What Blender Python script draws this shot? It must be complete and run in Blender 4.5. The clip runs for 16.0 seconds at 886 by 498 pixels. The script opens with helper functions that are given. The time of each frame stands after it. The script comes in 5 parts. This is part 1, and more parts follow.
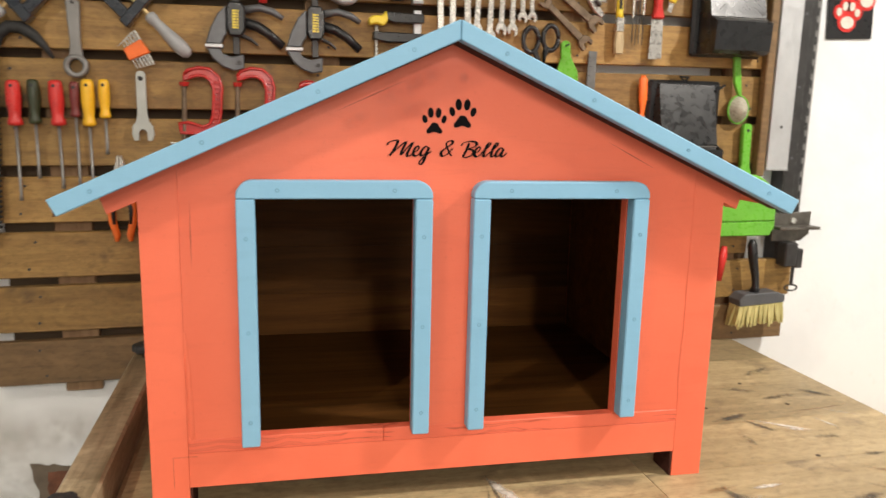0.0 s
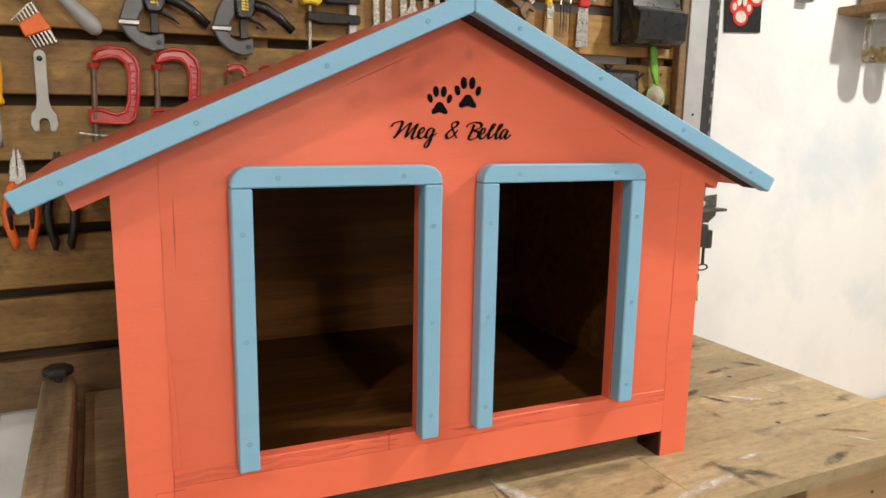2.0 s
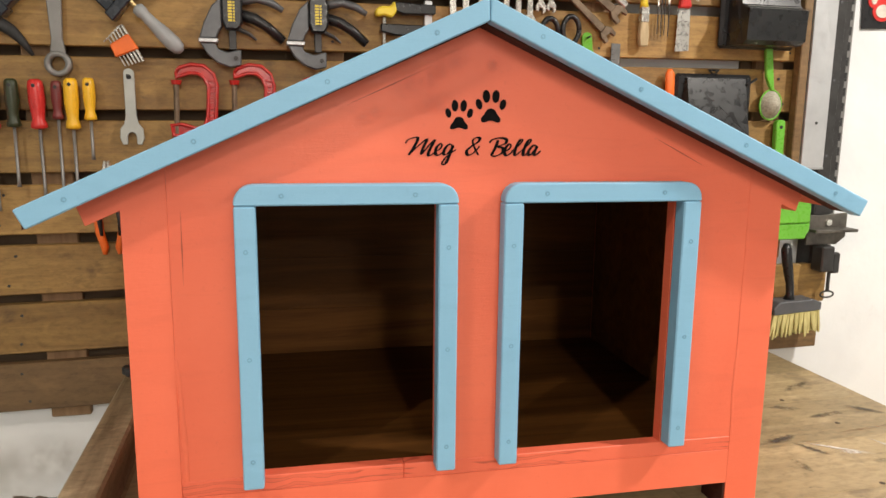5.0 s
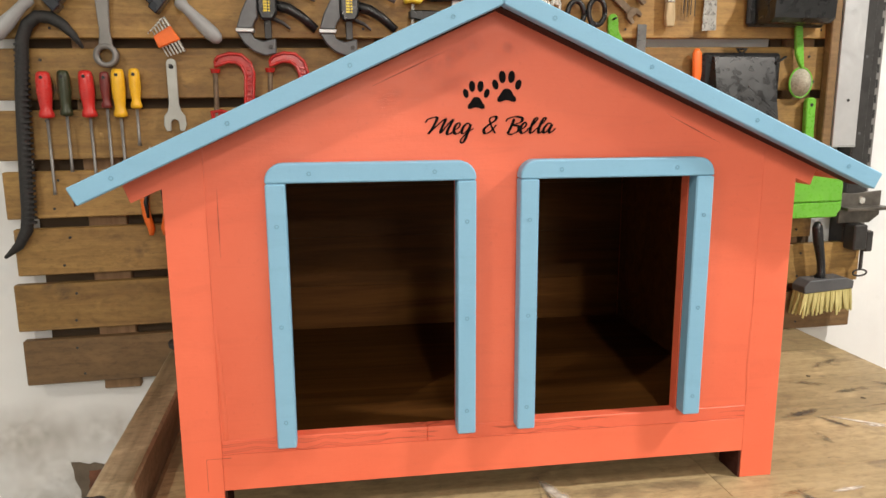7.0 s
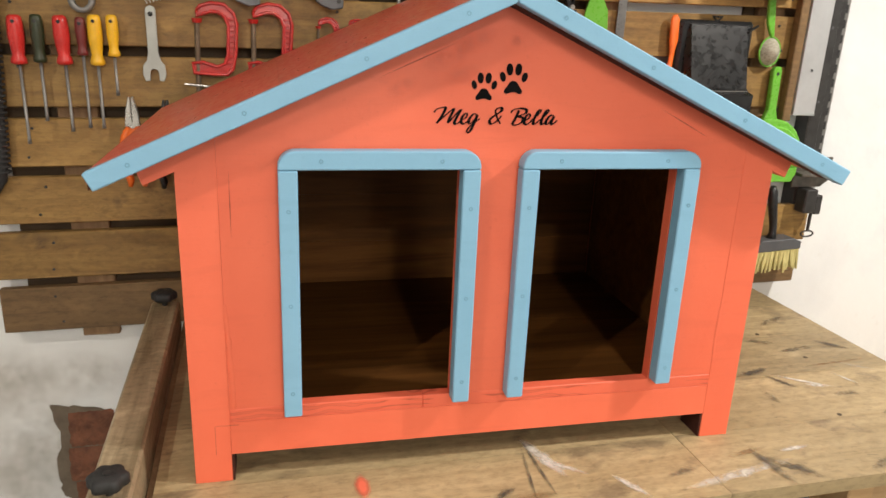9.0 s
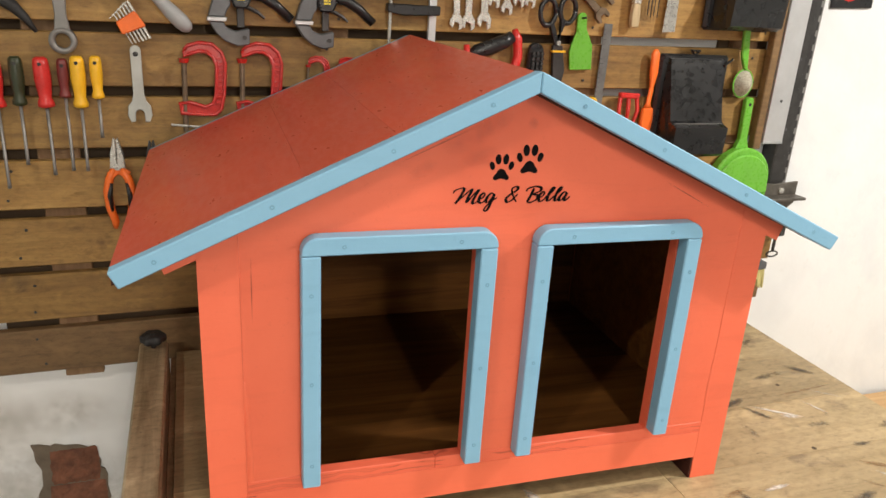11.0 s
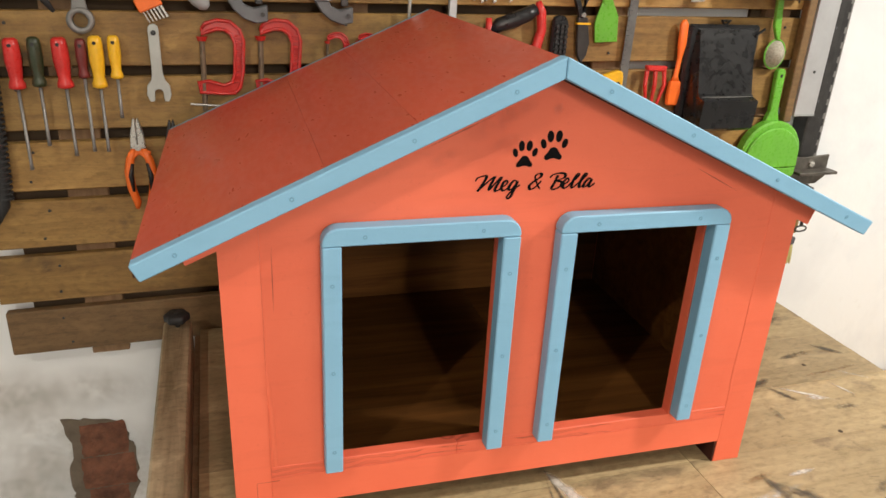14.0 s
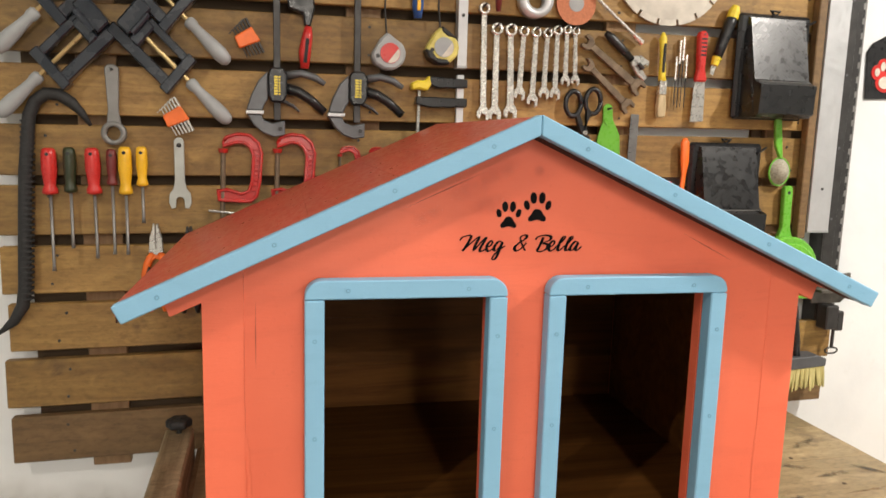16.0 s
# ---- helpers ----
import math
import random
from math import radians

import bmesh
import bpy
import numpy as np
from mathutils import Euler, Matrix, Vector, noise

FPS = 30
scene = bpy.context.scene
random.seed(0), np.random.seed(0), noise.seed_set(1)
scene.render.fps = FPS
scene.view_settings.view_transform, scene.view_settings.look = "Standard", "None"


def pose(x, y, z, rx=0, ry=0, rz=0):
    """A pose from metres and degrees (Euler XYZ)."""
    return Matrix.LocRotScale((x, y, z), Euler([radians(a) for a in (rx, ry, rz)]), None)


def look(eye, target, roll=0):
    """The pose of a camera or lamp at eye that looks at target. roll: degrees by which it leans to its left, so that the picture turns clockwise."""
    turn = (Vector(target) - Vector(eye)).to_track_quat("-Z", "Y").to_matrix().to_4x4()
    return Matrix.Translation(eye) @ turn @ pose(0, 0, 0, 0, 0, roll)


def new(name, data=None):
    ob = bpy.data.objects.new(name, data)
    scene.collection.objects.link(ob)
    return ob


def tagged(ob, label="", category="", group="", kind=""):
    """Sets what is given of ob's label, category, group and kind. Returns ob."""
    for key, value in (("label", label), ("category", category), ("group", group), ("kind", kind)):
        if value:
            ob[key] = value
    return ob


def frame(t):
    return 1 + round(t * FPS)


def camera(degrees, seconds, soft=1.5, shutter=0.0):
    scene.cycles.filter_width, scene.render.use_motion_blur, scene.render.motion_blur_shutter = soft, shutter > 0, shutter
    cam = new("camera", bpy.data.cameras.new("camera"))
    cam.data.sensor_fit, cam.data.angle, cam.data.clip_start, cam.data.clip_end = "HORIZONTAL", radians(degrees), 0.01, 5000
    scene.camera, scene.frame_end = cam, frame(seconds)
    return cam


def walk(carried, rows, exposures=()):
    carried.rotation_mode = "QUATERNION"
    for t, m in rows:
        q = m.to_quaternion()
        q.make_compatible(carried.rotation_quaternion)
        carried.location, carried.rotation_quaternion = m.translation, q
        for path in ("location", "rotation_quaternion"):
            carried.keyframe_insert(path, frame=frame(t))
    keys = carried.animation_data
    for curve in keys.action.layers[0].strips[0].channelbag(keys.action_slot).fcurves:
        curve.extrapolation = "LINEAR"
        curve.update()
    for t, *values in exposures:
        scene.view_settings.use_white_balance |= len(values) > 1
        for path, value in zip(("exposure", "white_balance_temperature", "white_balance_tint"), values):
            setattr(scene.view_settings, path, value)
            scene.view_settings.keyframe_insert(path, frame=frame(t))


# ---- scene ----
cam = camera(62.8, 16.0, 1.5, 0.4)
PATH = [
    (0, (0.094, 0.069, 1.378), (0.549, 1.983, 1.02), 1.3),
    (0.5, (0.038, 0.127, 1.37), (0.693, 1.98, 0.999), -1.6),
    (1, (-0.029, 0.164, 1.357), (0.787, 1.954, 0.995), -0.9),
    (1.5, (-0.07, 0.185, 1.359), (0.8, 1.95, 1.005), 1.0),
    (2, (-0.077, 0.194, 1.351), (0.774, 1.969, 0.998), 1.0),
    (2.5, (-0.05, 0.208, 1.357), (0.712, 2.021, 0.993), 0.9),
    (3, (0.011, 0.215, 1.352), (0.625, 2.084, 0.989), 1.4),
    (3.2, (0.029, 0.214, 1.358), (0.594, 2.098, 0.998), 1.8),
    (5.3, (0.09, 0.185, 1.367), (0.548, 2.101, 1.024), 0.6),
    (5.5, (0.091, 0.183, 1.37), (0.541, 2.097, 1.006), 0.5),
    (6, (0.096, 0.16, 1.359), (0.418, 2.088, 0.934), -0.4),
    (6.5, (0.108, 0.144, 1.353), (0.458, 2.075, 0.964), -0.2),
    (7, (0.105, 0.135, 1.356), (0.449, 2.069, 0.979), -0.3),
    (7.5, (0.107, 0.134, 1.356), (0.448, 2.068, 0.976), -0.0),
    (8, (0.102, 0.135, 1.389), (0.502, 2.055, 0.995), 1.4),
    (8.5, (0.069, 0.134, 1.422), (0.508, 1.999, 0.848), 2.6),
    (9, (0.026, 0.132, 1.447), (0.517, 1.976, 0.848), 2.4),
    (9.5, (-0.008, 0.151, 1.472), (0.577, 1.983, 0.923), 2.4),
    (12, (-0.067, 0.198, 1.61), (0.579, 1.931, 0.849), 3.7),
    (12.5, (-0.052, 0.207, 1.608), (0.602, 1.933, 0.836), 3.2),
    (13, (-0.049, 0.204, 1.61), (0.588, 1.939, 0.846), 3.2),
    (13.5, (-0.052, 0.201, 1.607), (0.556, 1.944, 0.837), 2.9),
    (14, (-0.055, 0.208, 1.6), (0.516, 1.964, 0.831), 2.9),
    (14.5, (-0.049, 0.205, 1.596), (0.541, 1.997, 0.933), 3.6),
    (15, (-0.03, 0.193, 1.566), (0.578, 1.995, 0.946), 3.3),
    (15.5, (-0.013, 0.167, 1.513), (0.482, 2.05, 1.057), 2.6),
    (16, (0.006, 0.146, 1.463), (0.482, 2.065, 1.164), 1.6),
]
STOPS = [(0.0, 0.24), (0.5, 0.22), (1.0, 0.07), (1.5, -0.02), (3.0, -0.02), (5.5, 0.18), (8.0, 0.18),
         (9.0, 0.16), (12.0, 0.14), (14.0, 0.10), (15.0, 0.13), (16.0, 0.18)]
walk(cam, [(t, look(eye, target, roll)) for t, eye, target, roll in PATH], STOPS)

# ---- world and light ----
world = bpy.data.worlds.new("room_world")
scene.world = world
world.use_nodes = True
world.node_tree.nodes["Background"].inputs[0].default_value = (0.9, 0.95, 1.0, 1)
world.node_tree.nodes["Background"].inputs[1].default_value = 0.05


def unseen_light(x, y, z, watts, size, colour):
    data = bpy.data.lights.new("unseen_lamp", "AREA")
    data.shape, data.size, data.energy, data.color = "DISK", size, watts, colour
    ob = new("unseen_lamp", data)
    ob.matrix_world = pose(x, y, z)
    return ob


LAMP = (1.0, 0.915, 0.805)
unseen_light(0.48, 0.28, 2.62, 4.5, 0.08, LAMP)
unseen_light(1.94, 0.36, 2.62, 56, 0.14, (1.0, 0.935, 0.855))
unseen_light(-1.13, -0.24, 2.62, 18, 0.06, LAMP)
unseen_light(0.20, -2.20, 2.62, 60, 0.20, LAMP)
# Broad fill light added far back to brighten the front; no known lamp.
unseen_light(0.60, -3.90, 2.40, 92, 0.50, LAMP)
scene.view_settings.exposure = 0.0

# ---- materials ----


def nodes_of(name):
    m = bpy.data.materials.new(name)
    m.use_nodes = True
    nt = m.node_tree
    return m, nt, nt.nodes["Principled BSDF"]


def coords(nt, scale=(1, 1, 1), rnd=True, obj=True):
    tc = nt.nodes.new("ShaderNodeTexCoord")
    mp = nt.nodes.new("ShaderNodeMapping")
    nt.links.new(tc.outputs["Object" if obj else "Generated"], mp.inputs["Vector"])
    mp.inputs["Scale"].default_value = scale
    if rnd:
        oi = nt.nodes.new("ShaderNodeObjectInfo")
        mul = nt.nodes.new("ShaderNodeMath")
        mul.operation = "MULTIPLY"
        mul.inputs[1].default_value = 37.0
        nt.links.new(oi.outputs["Random"], mul.inputs[0])
        nt.links.new(mul.outputs[0], mp.inputs["Location"])
    return mp.outputs["Vector"]


def noise_tex(nt, vec, scale, detail=4.0, rough=0.55, distort=0.0):
    n = nt.nodes.new("ShaderNodeTexNoise")
    n.inputs["Scale"].default_value = scale
    n.inputs["Detail"].default_value = detail
    n.inputs["Roughness"].default_value = rough
    n.inputs["Distortion"].default_value = distort
    nt.links.new(vec, n.inputs["Vector"])
    return n.outputs["Fac"]


def ramp(nt, fac, stops):
    r = nt.nodes.new("ShaderNodeValToRGB")
    el = r.color_ramp.elements
    while len(el) < len(stops):
        el.new(0.5)
    for e, (p, c) in zip(el, stops):
        e.position, e.color = p, (*c, 1) if len(c) == 3 else c
    nt.links.new(fac, r.inputs["Fac"])
    return r.outputs["Color"]


def mixed(nt, fac, a, b, mode="MIX"):
    m = nt.nodes.new("ShaderNodeMix")
    m.data_type, m.blend_type = "RGBA", mode
    for sock, v in ((m.inputs["Factor"], fac), (m.inputs["A"], a), (m.inputs["B"], b)):
        if hasattr(v, "is_output"):
            nt.links.new(v, sock)
        elif isinstance(v, (int, float)):
            sock.default_value = v
        else:
            sock.default_value = (*v, 1)
    return m.outputs["Result"]


def bump(nt, bsdf, height, strength, distance=0.002):
    b = nt.nodes.new("ShaderNodeBump")
    b.inputs["Strength"].default_value = strength
    b.inputs["Distance"].default_value = distance
    nt.links.new(height, b.inputs["Height"])
    nt.links.new(b.outputs["Normal"], bsdf.inputs["Normal"])


def grey(v):
    return (v, v, v)


def painted_wood(name, colour, worn, rough=0.5, grain=(3, 3, 3), spots=0.0, growth=0.10):
    """Brushed paint on wood: faint grain relief, uneven coats, a little wear."""
    m, nt, b = nodes_of(name)
    v = coords(nt, grain)
    big = noise_tex(nt, v, 2.5, 3)
    fine = noise_tex(nt, v, 60, 5, 0.65)
    brush = noise_tex(nt, coords(nt, (grain[0] * 2, grain[1] * 2, grain[2] * 14)), 9, 4, 0.6)
    c = mixed(nt, ramp(nt, big, [(0.35, grey(0)), (0.75, grey(0.45))]), colour, worn)
    c = mixed(nt, ramp(nt, fine, [(0.60, grey(0)), (0.80, grey(0.20 + spots))]), c, tuple(0.6 * k for k in worn))
    if growth > 0.2:
        w = nt.nodes.new("ShaderNodeTexWave")
        w.bands_direction = "Z"
        w.inputs["Scale"].default_value = 7.0
        w.inputs["Distortion"].default_value = 9.0
        w.inputs["Detail"].default_value = 2.0
        w.inputs["Detail Scale"].default_value = 0.7
        nt.links.new(coords(nt, (3.0, 3.0, 5.0)), w.inputs["Vector"])
        veil = noise_tex(nt, coords(nt, (5, 5, 5)), 1.6, 3)
        rings = mixed(nt, 1.0, w.outputs["Fac"], ramp(nt, veil, [(0.40, grey(0.5)), (0.62, grey(1.0))]), "MULTIPLY")
    else:
        rings = noise_tex(nt, coords(nt, (2.5, 2.5, 16)), 2.0, 3, 0.5, 1.2)
    c = mixed(nt, ramp(nt, rings, [(0.54, grey(0)), (0.68, grey(growth)), (0.76, grey(growth * 0.2))]), c, tuple(0.70 * k for k in worn))
    nt.links.new(c, b.inputs["Base Color"])
    nt.links.new(ramp(nt, brush, [(0.3, grey(rough - 0.08)), (0.7, grey(rough + 0.12))]), b.inputs["Roughness"])
    bump(nt, b, mixed(nt, 0.5, brush, fine), 0.25, 0.0015)
    return m


def raw_wood(name, dark, light, along="x", rough=0.62, scale=1.0, stain=None, stain_at=0.62, grain_bump=0.35, sheen=0.5):
    """Sawn wood: long fibres along one axis, broad tone changes, optional dirt."""
    m, nt, b = nodes_of(name)
    k = {"x": (1.6, 26, 26), "y": (26, 1.6, 26), "z": (26, 26, 1.6)}[along]
    v = coords(nt, tuple(scale * a for a in k))
    fibre = noise_tex(nt, v, 2.2, 6, 0.62, 0.9)
    v2 = coords(nt, tuple(scale * a for a in {"x": (1.2, 6, 6), "y": (6, 1.2, 6), "z": (6, 6, 1.2)}[along]))
    broad = noise_tex(nt, v2, 2.0, 3, 0.5, 0.6)
    c = ramp(nt, fibre, [(0.28, dark), (0.72, light)])
    c = mixed(nt, ramp(nt, broad, [(0.3, grey(0.55)), (0.7, grey(0.0))]), c, tuple(0.72 * a for a in dark))
    oi = nt.nodes.new("ShaderNodeObjectInfo")
    c = mixed(nt, 0.75, c, ramp(nt, oi.outputs["Random"], [(0.0, grey(0.58)), (1.0, grey(1.12))]), "MULTIPLY")
    if stain:
        st = noise_tex(nt, coords(nt, (2.2, 3.4, 3.4)), 3.5, 5, 0.6, 0.3)
        c = mixed(nt, ramp(nt, st, [(stain_at, grey(0)), (stain_at + 0.1, grey(0.7))]), c, stain)
    if stain:
        spots = noise_tex(nt, coords(nt, (6, 14, 14)), 6.0, 5, 0.7, 0.5)
        c = mixed(nt, ramp(nt, spots, [(0.62, grey(0)), (0.70, grey(0.45))]), c, tuple(0.6 * a for a in stain))
        mottle = noise_tex(nt, coords(nt, (10, 22, 22)), 5.0, 6, 0.7, 0.4)
        c = mixed(nt, 0.8, c, ramp(nt, mottle, [(0.32, (0.66, 0.64, 0.58)), (0.52, grey(1.0)), (0.72, (1.16, 1.14, 1.08))]), "MULTIPLY")
        pale = noise_tex(nt, coords(nt, (3, 5, 5)), 4.0, 4, 0.6, 0.5)
        c = mixed(nt, ramp(nt, pale, [(0.60, grey(0)), (0.74, grey(0.35))]), c, tuple(min(1.0, 1.25 * a) for a in light))
    nt.links.new(c, b.inputs["Base Color"])
    b.inputs["Roughness"].default_value = rough
    b.inputs["Specular IOR Level"].default_value = sheen
    bump(nt, b, fibre, grain_bump, 0.0015)
    return m


def plain(name, colour, rough=0.5, metal=0.0, vary=0.25, scale=30.0, relief=0.15, coat=0.0):
    """Plastic, rubber or metal with handling marks."""
    m, nt, b = nodes_of(name)
    v = coords(nt)
    n1 = noise_tex(nt, v, scale, 4, 0.6)
    n2 = noise_tex(nt, v, scale * 6, 3, 0.6)
    c = mixed(nt, ramp(nt, n1, [(0.35, grey(0)), (0.75, grey(1))]), colour, tuple(a * (1 - vary) for a in colour))
    nt.links.new(c, b.inputs["Base Color"])
    nt.links.new(ramp(nt, n2, [(0.3, grey(max(0.05, rough - 0.1))), (0.7, grey(min(1, rough + 0.12)))]), b.inputs["Roughness"])
    b.inputs["Metallic"].default_value = metal
    b.inputs["Coat Weight"].default_value = coat
    if relief:
        bump(nt, b, n2, relief, 0.0008)
    return m


def plaster(name):
    """Whitewashed plaster with grey rubbed patches and trowel relief."""
    m, nt, b = nodes_of(name)
    v = coords(nt, rnd=False)
    a = noise_tex(nt, v, 1.7, 5, 0.6, 0.4)
    f = noise_tex(nt, v, 26, 5, 0.6)
    c = mixed(nt, ramp(nt, a, [(0.46, grey(0)), (0.70, grey(0.75))]), (0.77, 0.78, 0.775), (0.60, 0.615, 0.63))
    cool = noise_tex(nt, v, 2.2, 6, 0.58, 0.15)
    c = mixed(nt, ramp(nt, cool, [(0.52, grey(0)), (0.70, grey(0.7))]), c, (0.53, 0.60, 0.66))
    c = mixed(nt, ramp(nt, f, [(0.62, grey(0)), (0.8, grey(0.25))]), c, (0.55, 0.52, 0.47))
    nt.links.new(c, b.inputs["Base Color"])
    b.inputs["Roughness"].default_value = 0.85
    bump(nt, b, mixed(nt, 0.35, a, f), 0.5, 0.006)
    return m


CORAL = painted_wood("coral_paint", (0.84, 0.168, 0.085), (0.69, 0.108, 0.052), 0.45)
CORAL_GRAIN = painted_wood("coral_paint_over_grain", (0.80, 0.150, 0.078), (0.64, 0.098, 0.050), 0.45, (3, 3, 3), 0.0, 0.95)
CORAL_CRACK = plain("split_in_coral_paint", (0.42, 0.075, 0.038), 0.6)
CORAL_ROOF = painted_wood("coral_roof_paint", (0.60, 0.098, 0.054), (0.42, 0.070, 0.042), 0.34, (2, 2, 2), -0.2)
BLUE = painted_wood("blue_paint", (0.235, 0.465, 0.65), (0.195, 0.41, 0.59), 0.48)
INNER = raw_wood("stained_inner_wood", (0.070, 0.026, 0.005), (0.175, 0.068, 0.014), "x", 0.6, 0.8, None, 0.62, 0.35, 0.12)
DARK_STRIP = raw_wood("dark_strip_wood", (0.050, 0.019, 0.014), (0.095, 0.036, 0.026), "x", 0.8, 1.0, None, 0.62, 0.35, 0.1)
SLAT = raw_wood("pallet_slat_wood", (0.235, 0.125, 0.034), (0.46, 0.280, 0.082), "x", 0.55, 1.0, (0.11, 0.062, 0.024), 0.60)
SLAT_BROWN = raw_wood("brown_slat_wood", (0.13, 0.076, 0.031), (0.24, 0.143, 0.060), "x", 0.6, 1.0, (0.09, 0.05, 0.022), 0.62)
STRINGER = raw_wood("pallet_stringer_wood", (0.20, 0.11, 0.05), (0.40, 0.25, 0.13), "z", 0.75)
BENCH = raw_wood("bench_pine", (0.33, 0.245, 0.125), (0.53, 0.41, 0.235), "x", 0.5, 0.7, (0.17, 0.122, 0.072), 0.57)
PINE = raw_wood("raw_pine", (0.42, 0.25, 0.11), (0.66, 0.45, 0.23), "x", 0.6, 0.6)
BEAM = raw_wood("beam_wood", (0.26, 0.19, 0.10), (0.74, 0.59, 0.38), "y", 0.6, 0.8, (0.12, 0.08, 0.05), 0.68)
DARK_BACKING = raw_wood("shade_dark_backing_wood", (0.075, 0.046, 0.024), (0.16, 0.10, 0.05), "x", 0.85)
PLASTER = plaster("white_plaster")
CONCRETE = plain("floor_concrete", (0.24, 0.23, 0.21), 0.8, 0, 0.4, 3, 0.4)
CEIL = plain("ceiling_paint", (0.75, 0.74, 0.71), 0.9, 0, 0.08, 3, 0.1)
BLACK_PAINT = plain("black_lettering_paint", (0.005, 0.0045, 0.005), 0.8)
BLACK_PAINT.node_tree.nodes["Principled BSDF"].inputs["Specular IOR Level"].default_value = 0.12
BLACK = plain("black_plastic", (0.011, 0.0115, 0.013), 0.33, 0, 0.3, 20, 0.03)
RUBBER = plain("black_rubber", (0.02, 0.02, 0.02), 0.65)
STEEL = plain("tool_steel", (0.58, 0.565, 0.53), 0.30, 0.85, 0.22, 26, 0.05)
DARK_STEEL = plain("dark_steel", (0.055, 0.053, 0.052), 0.45, 0.45, 0.4)
CHROME = plain("chrome_steel", (0.80, 0.78, 0.73), 0.25, 0.85, 0.14, 30, 0.04)
GREY_CAST = plain("grey_cast_metal", (0.135, 0.142, 0.150), 0.45, 0.3, 0.3, 30, 0.06)
GREY_PLASTIC = plain("grey_plastic", (0.36, 0.375, 0.38), 0.45, 0, 0.25, 18, 0.05)
RED = plain("red_enamel", (0.50, 0.022, 0.017), 0.18, 0, 0.35, 45, 0.6, 0.4)
RED_PLASTIC = plain("red_plastic", (0.60, 0.03, 0.025), 0.32)
ORANGE = plain("orange_plastic", (0.90, 0.17, 0.02), 0.4)
LEMON = plain("lemon_plastic", (0.80, 0.62, 0.04), 0.38)
YELLOW = plain("yellow_plastic", (0.85, 0.48, 0.02), 0.35)
GREEN = plain("green_plastic", (0.14, 0.44, 0.04), 0.30, 0, 0.2, 20, 0.04)
ALU = plain("aluminium", (0.55, 0.56, 0.57), 0.42, 0.55, 0.15, 12)
BRICK = plain("broken_brick", (0.19, 0.075, 0.04), 0.9, 0, 0.65, 30, 1.0)
MORTAR = plain("grey_mortar", (0.15, 0.118, 0.085), 0.95, 0, 0.4, 25, 1.0)
WHITE_PAINT = plain("white_paint_smear", (0.66, 0.61, 0.53), 0.6, 0, 0.3, 60)


def smeared(name, colour, low, high, most):
    """A rubbed, streaky film that lets the wood show through."""
    m, nt, b = nodes_of(name)
    n = noise_tex(nt, coords(nt, (1, 1, 1), True), 55, 5, 0.65, 0.4)
    n2 = noise_tex(nt, coords(nt, (1, 1, 1), True), 14, 3, 0.5)
    f = mixed(nt, 0.5, n, n2)
    uv = nt.nodes.new("ShaderNodeUVMap")
    uv.uv_map = "spread"
    ln = nt.nodes.new("ShaderNodeVectorMath")
    ln.operation = "LENGTH"
    nt.links.new(uv.outputs["UV"], ln.inputs[0])
    thin = ramp(nt, ln.outputs["Value"], [(0.35, grey(1)), (1.0, grey(0))])
    a = mixed(nt, 1.0, ramp(nt, f, [(low, grey(0)), (high, grey(most))]), thin, "MULTIPLY")
    nt.links.new(a, b.inputs["Alpha"])
    b.inputs["Base Color"].default_value = (*colour, 1)
    b.inputs["Roughness"].default_value = 0.7
    return m


SOOT = smeared("dark_stain", (0.085, 0.07, 0.055), 0.38, 0.58, 0.85)
RUST_STAIN = smeared("brown_stain", (0.28, 0.15, 0.06), 0.36, 0.54, 0.6)
SMEAR = smeared("white_smear", (0.70, 0.66, 0.60), 0.38, 0.56, 0.85)
CORAL_DRIP = smeared("coral_drip", (0.80, 0.165, 0.09), 0.25, 0.45, 0.95)
CORAL_RUB = smeared("rubbed_coral", (0.50, 0.075, 0.035), 0.36, 0.60, 0.2)
GRIME_SHADE = smeared("wall_grime_and_shade", (0.40, 0.35, 0.27), 0.28, 0.66, 0.36)
KNOT = plain("dark_knot", (0.07, 0.045, 0.025), 0.7)

# ---- building blocks ----
ORG = {}


def thing(name, at, label, category, group="", rz=0.0, local=False):
    e = new(name)
    # Wall dirt, spread wide so its colour also carries the shade here.
    e.empty_display_size = 0.02
    e.matrix_world = pose(*at, 0, 0, rz)
    ORG[name_key(e)] = Vector((0, 0, 0)) if local else Vector(at)
    return tagged(e, label, category, group)


def name_key(ob):
    while ob.parent:
        ob = ob.parent
    return ob.name


def part(name, bm, mat, parent=None, label="", smooth=False):
    """Links a bmesh as one mesh object under a thing or a part."""
    if parent:
        bmesh.ops.translate(bm, verts=bm.verts, vec=-ORG[name_key(parent)])
    me = bpy.data.meshes.new(name)
    bmesh.ops.recalc_face_normals(bm, faces=bm.faces)
    bm.to_mesh(me)
    bm.free()
    me.materials.append(mat)
    if smooth:
        me.shade_auto_smooth(angle=radians(35)) if hasattr(me, "shade_auto_smooth") else [setattr(p, "use_smooth", True) for p in me.polygons]
    ob = new(name, me)
    ob.parent = parent
    return tagged(ob, label)


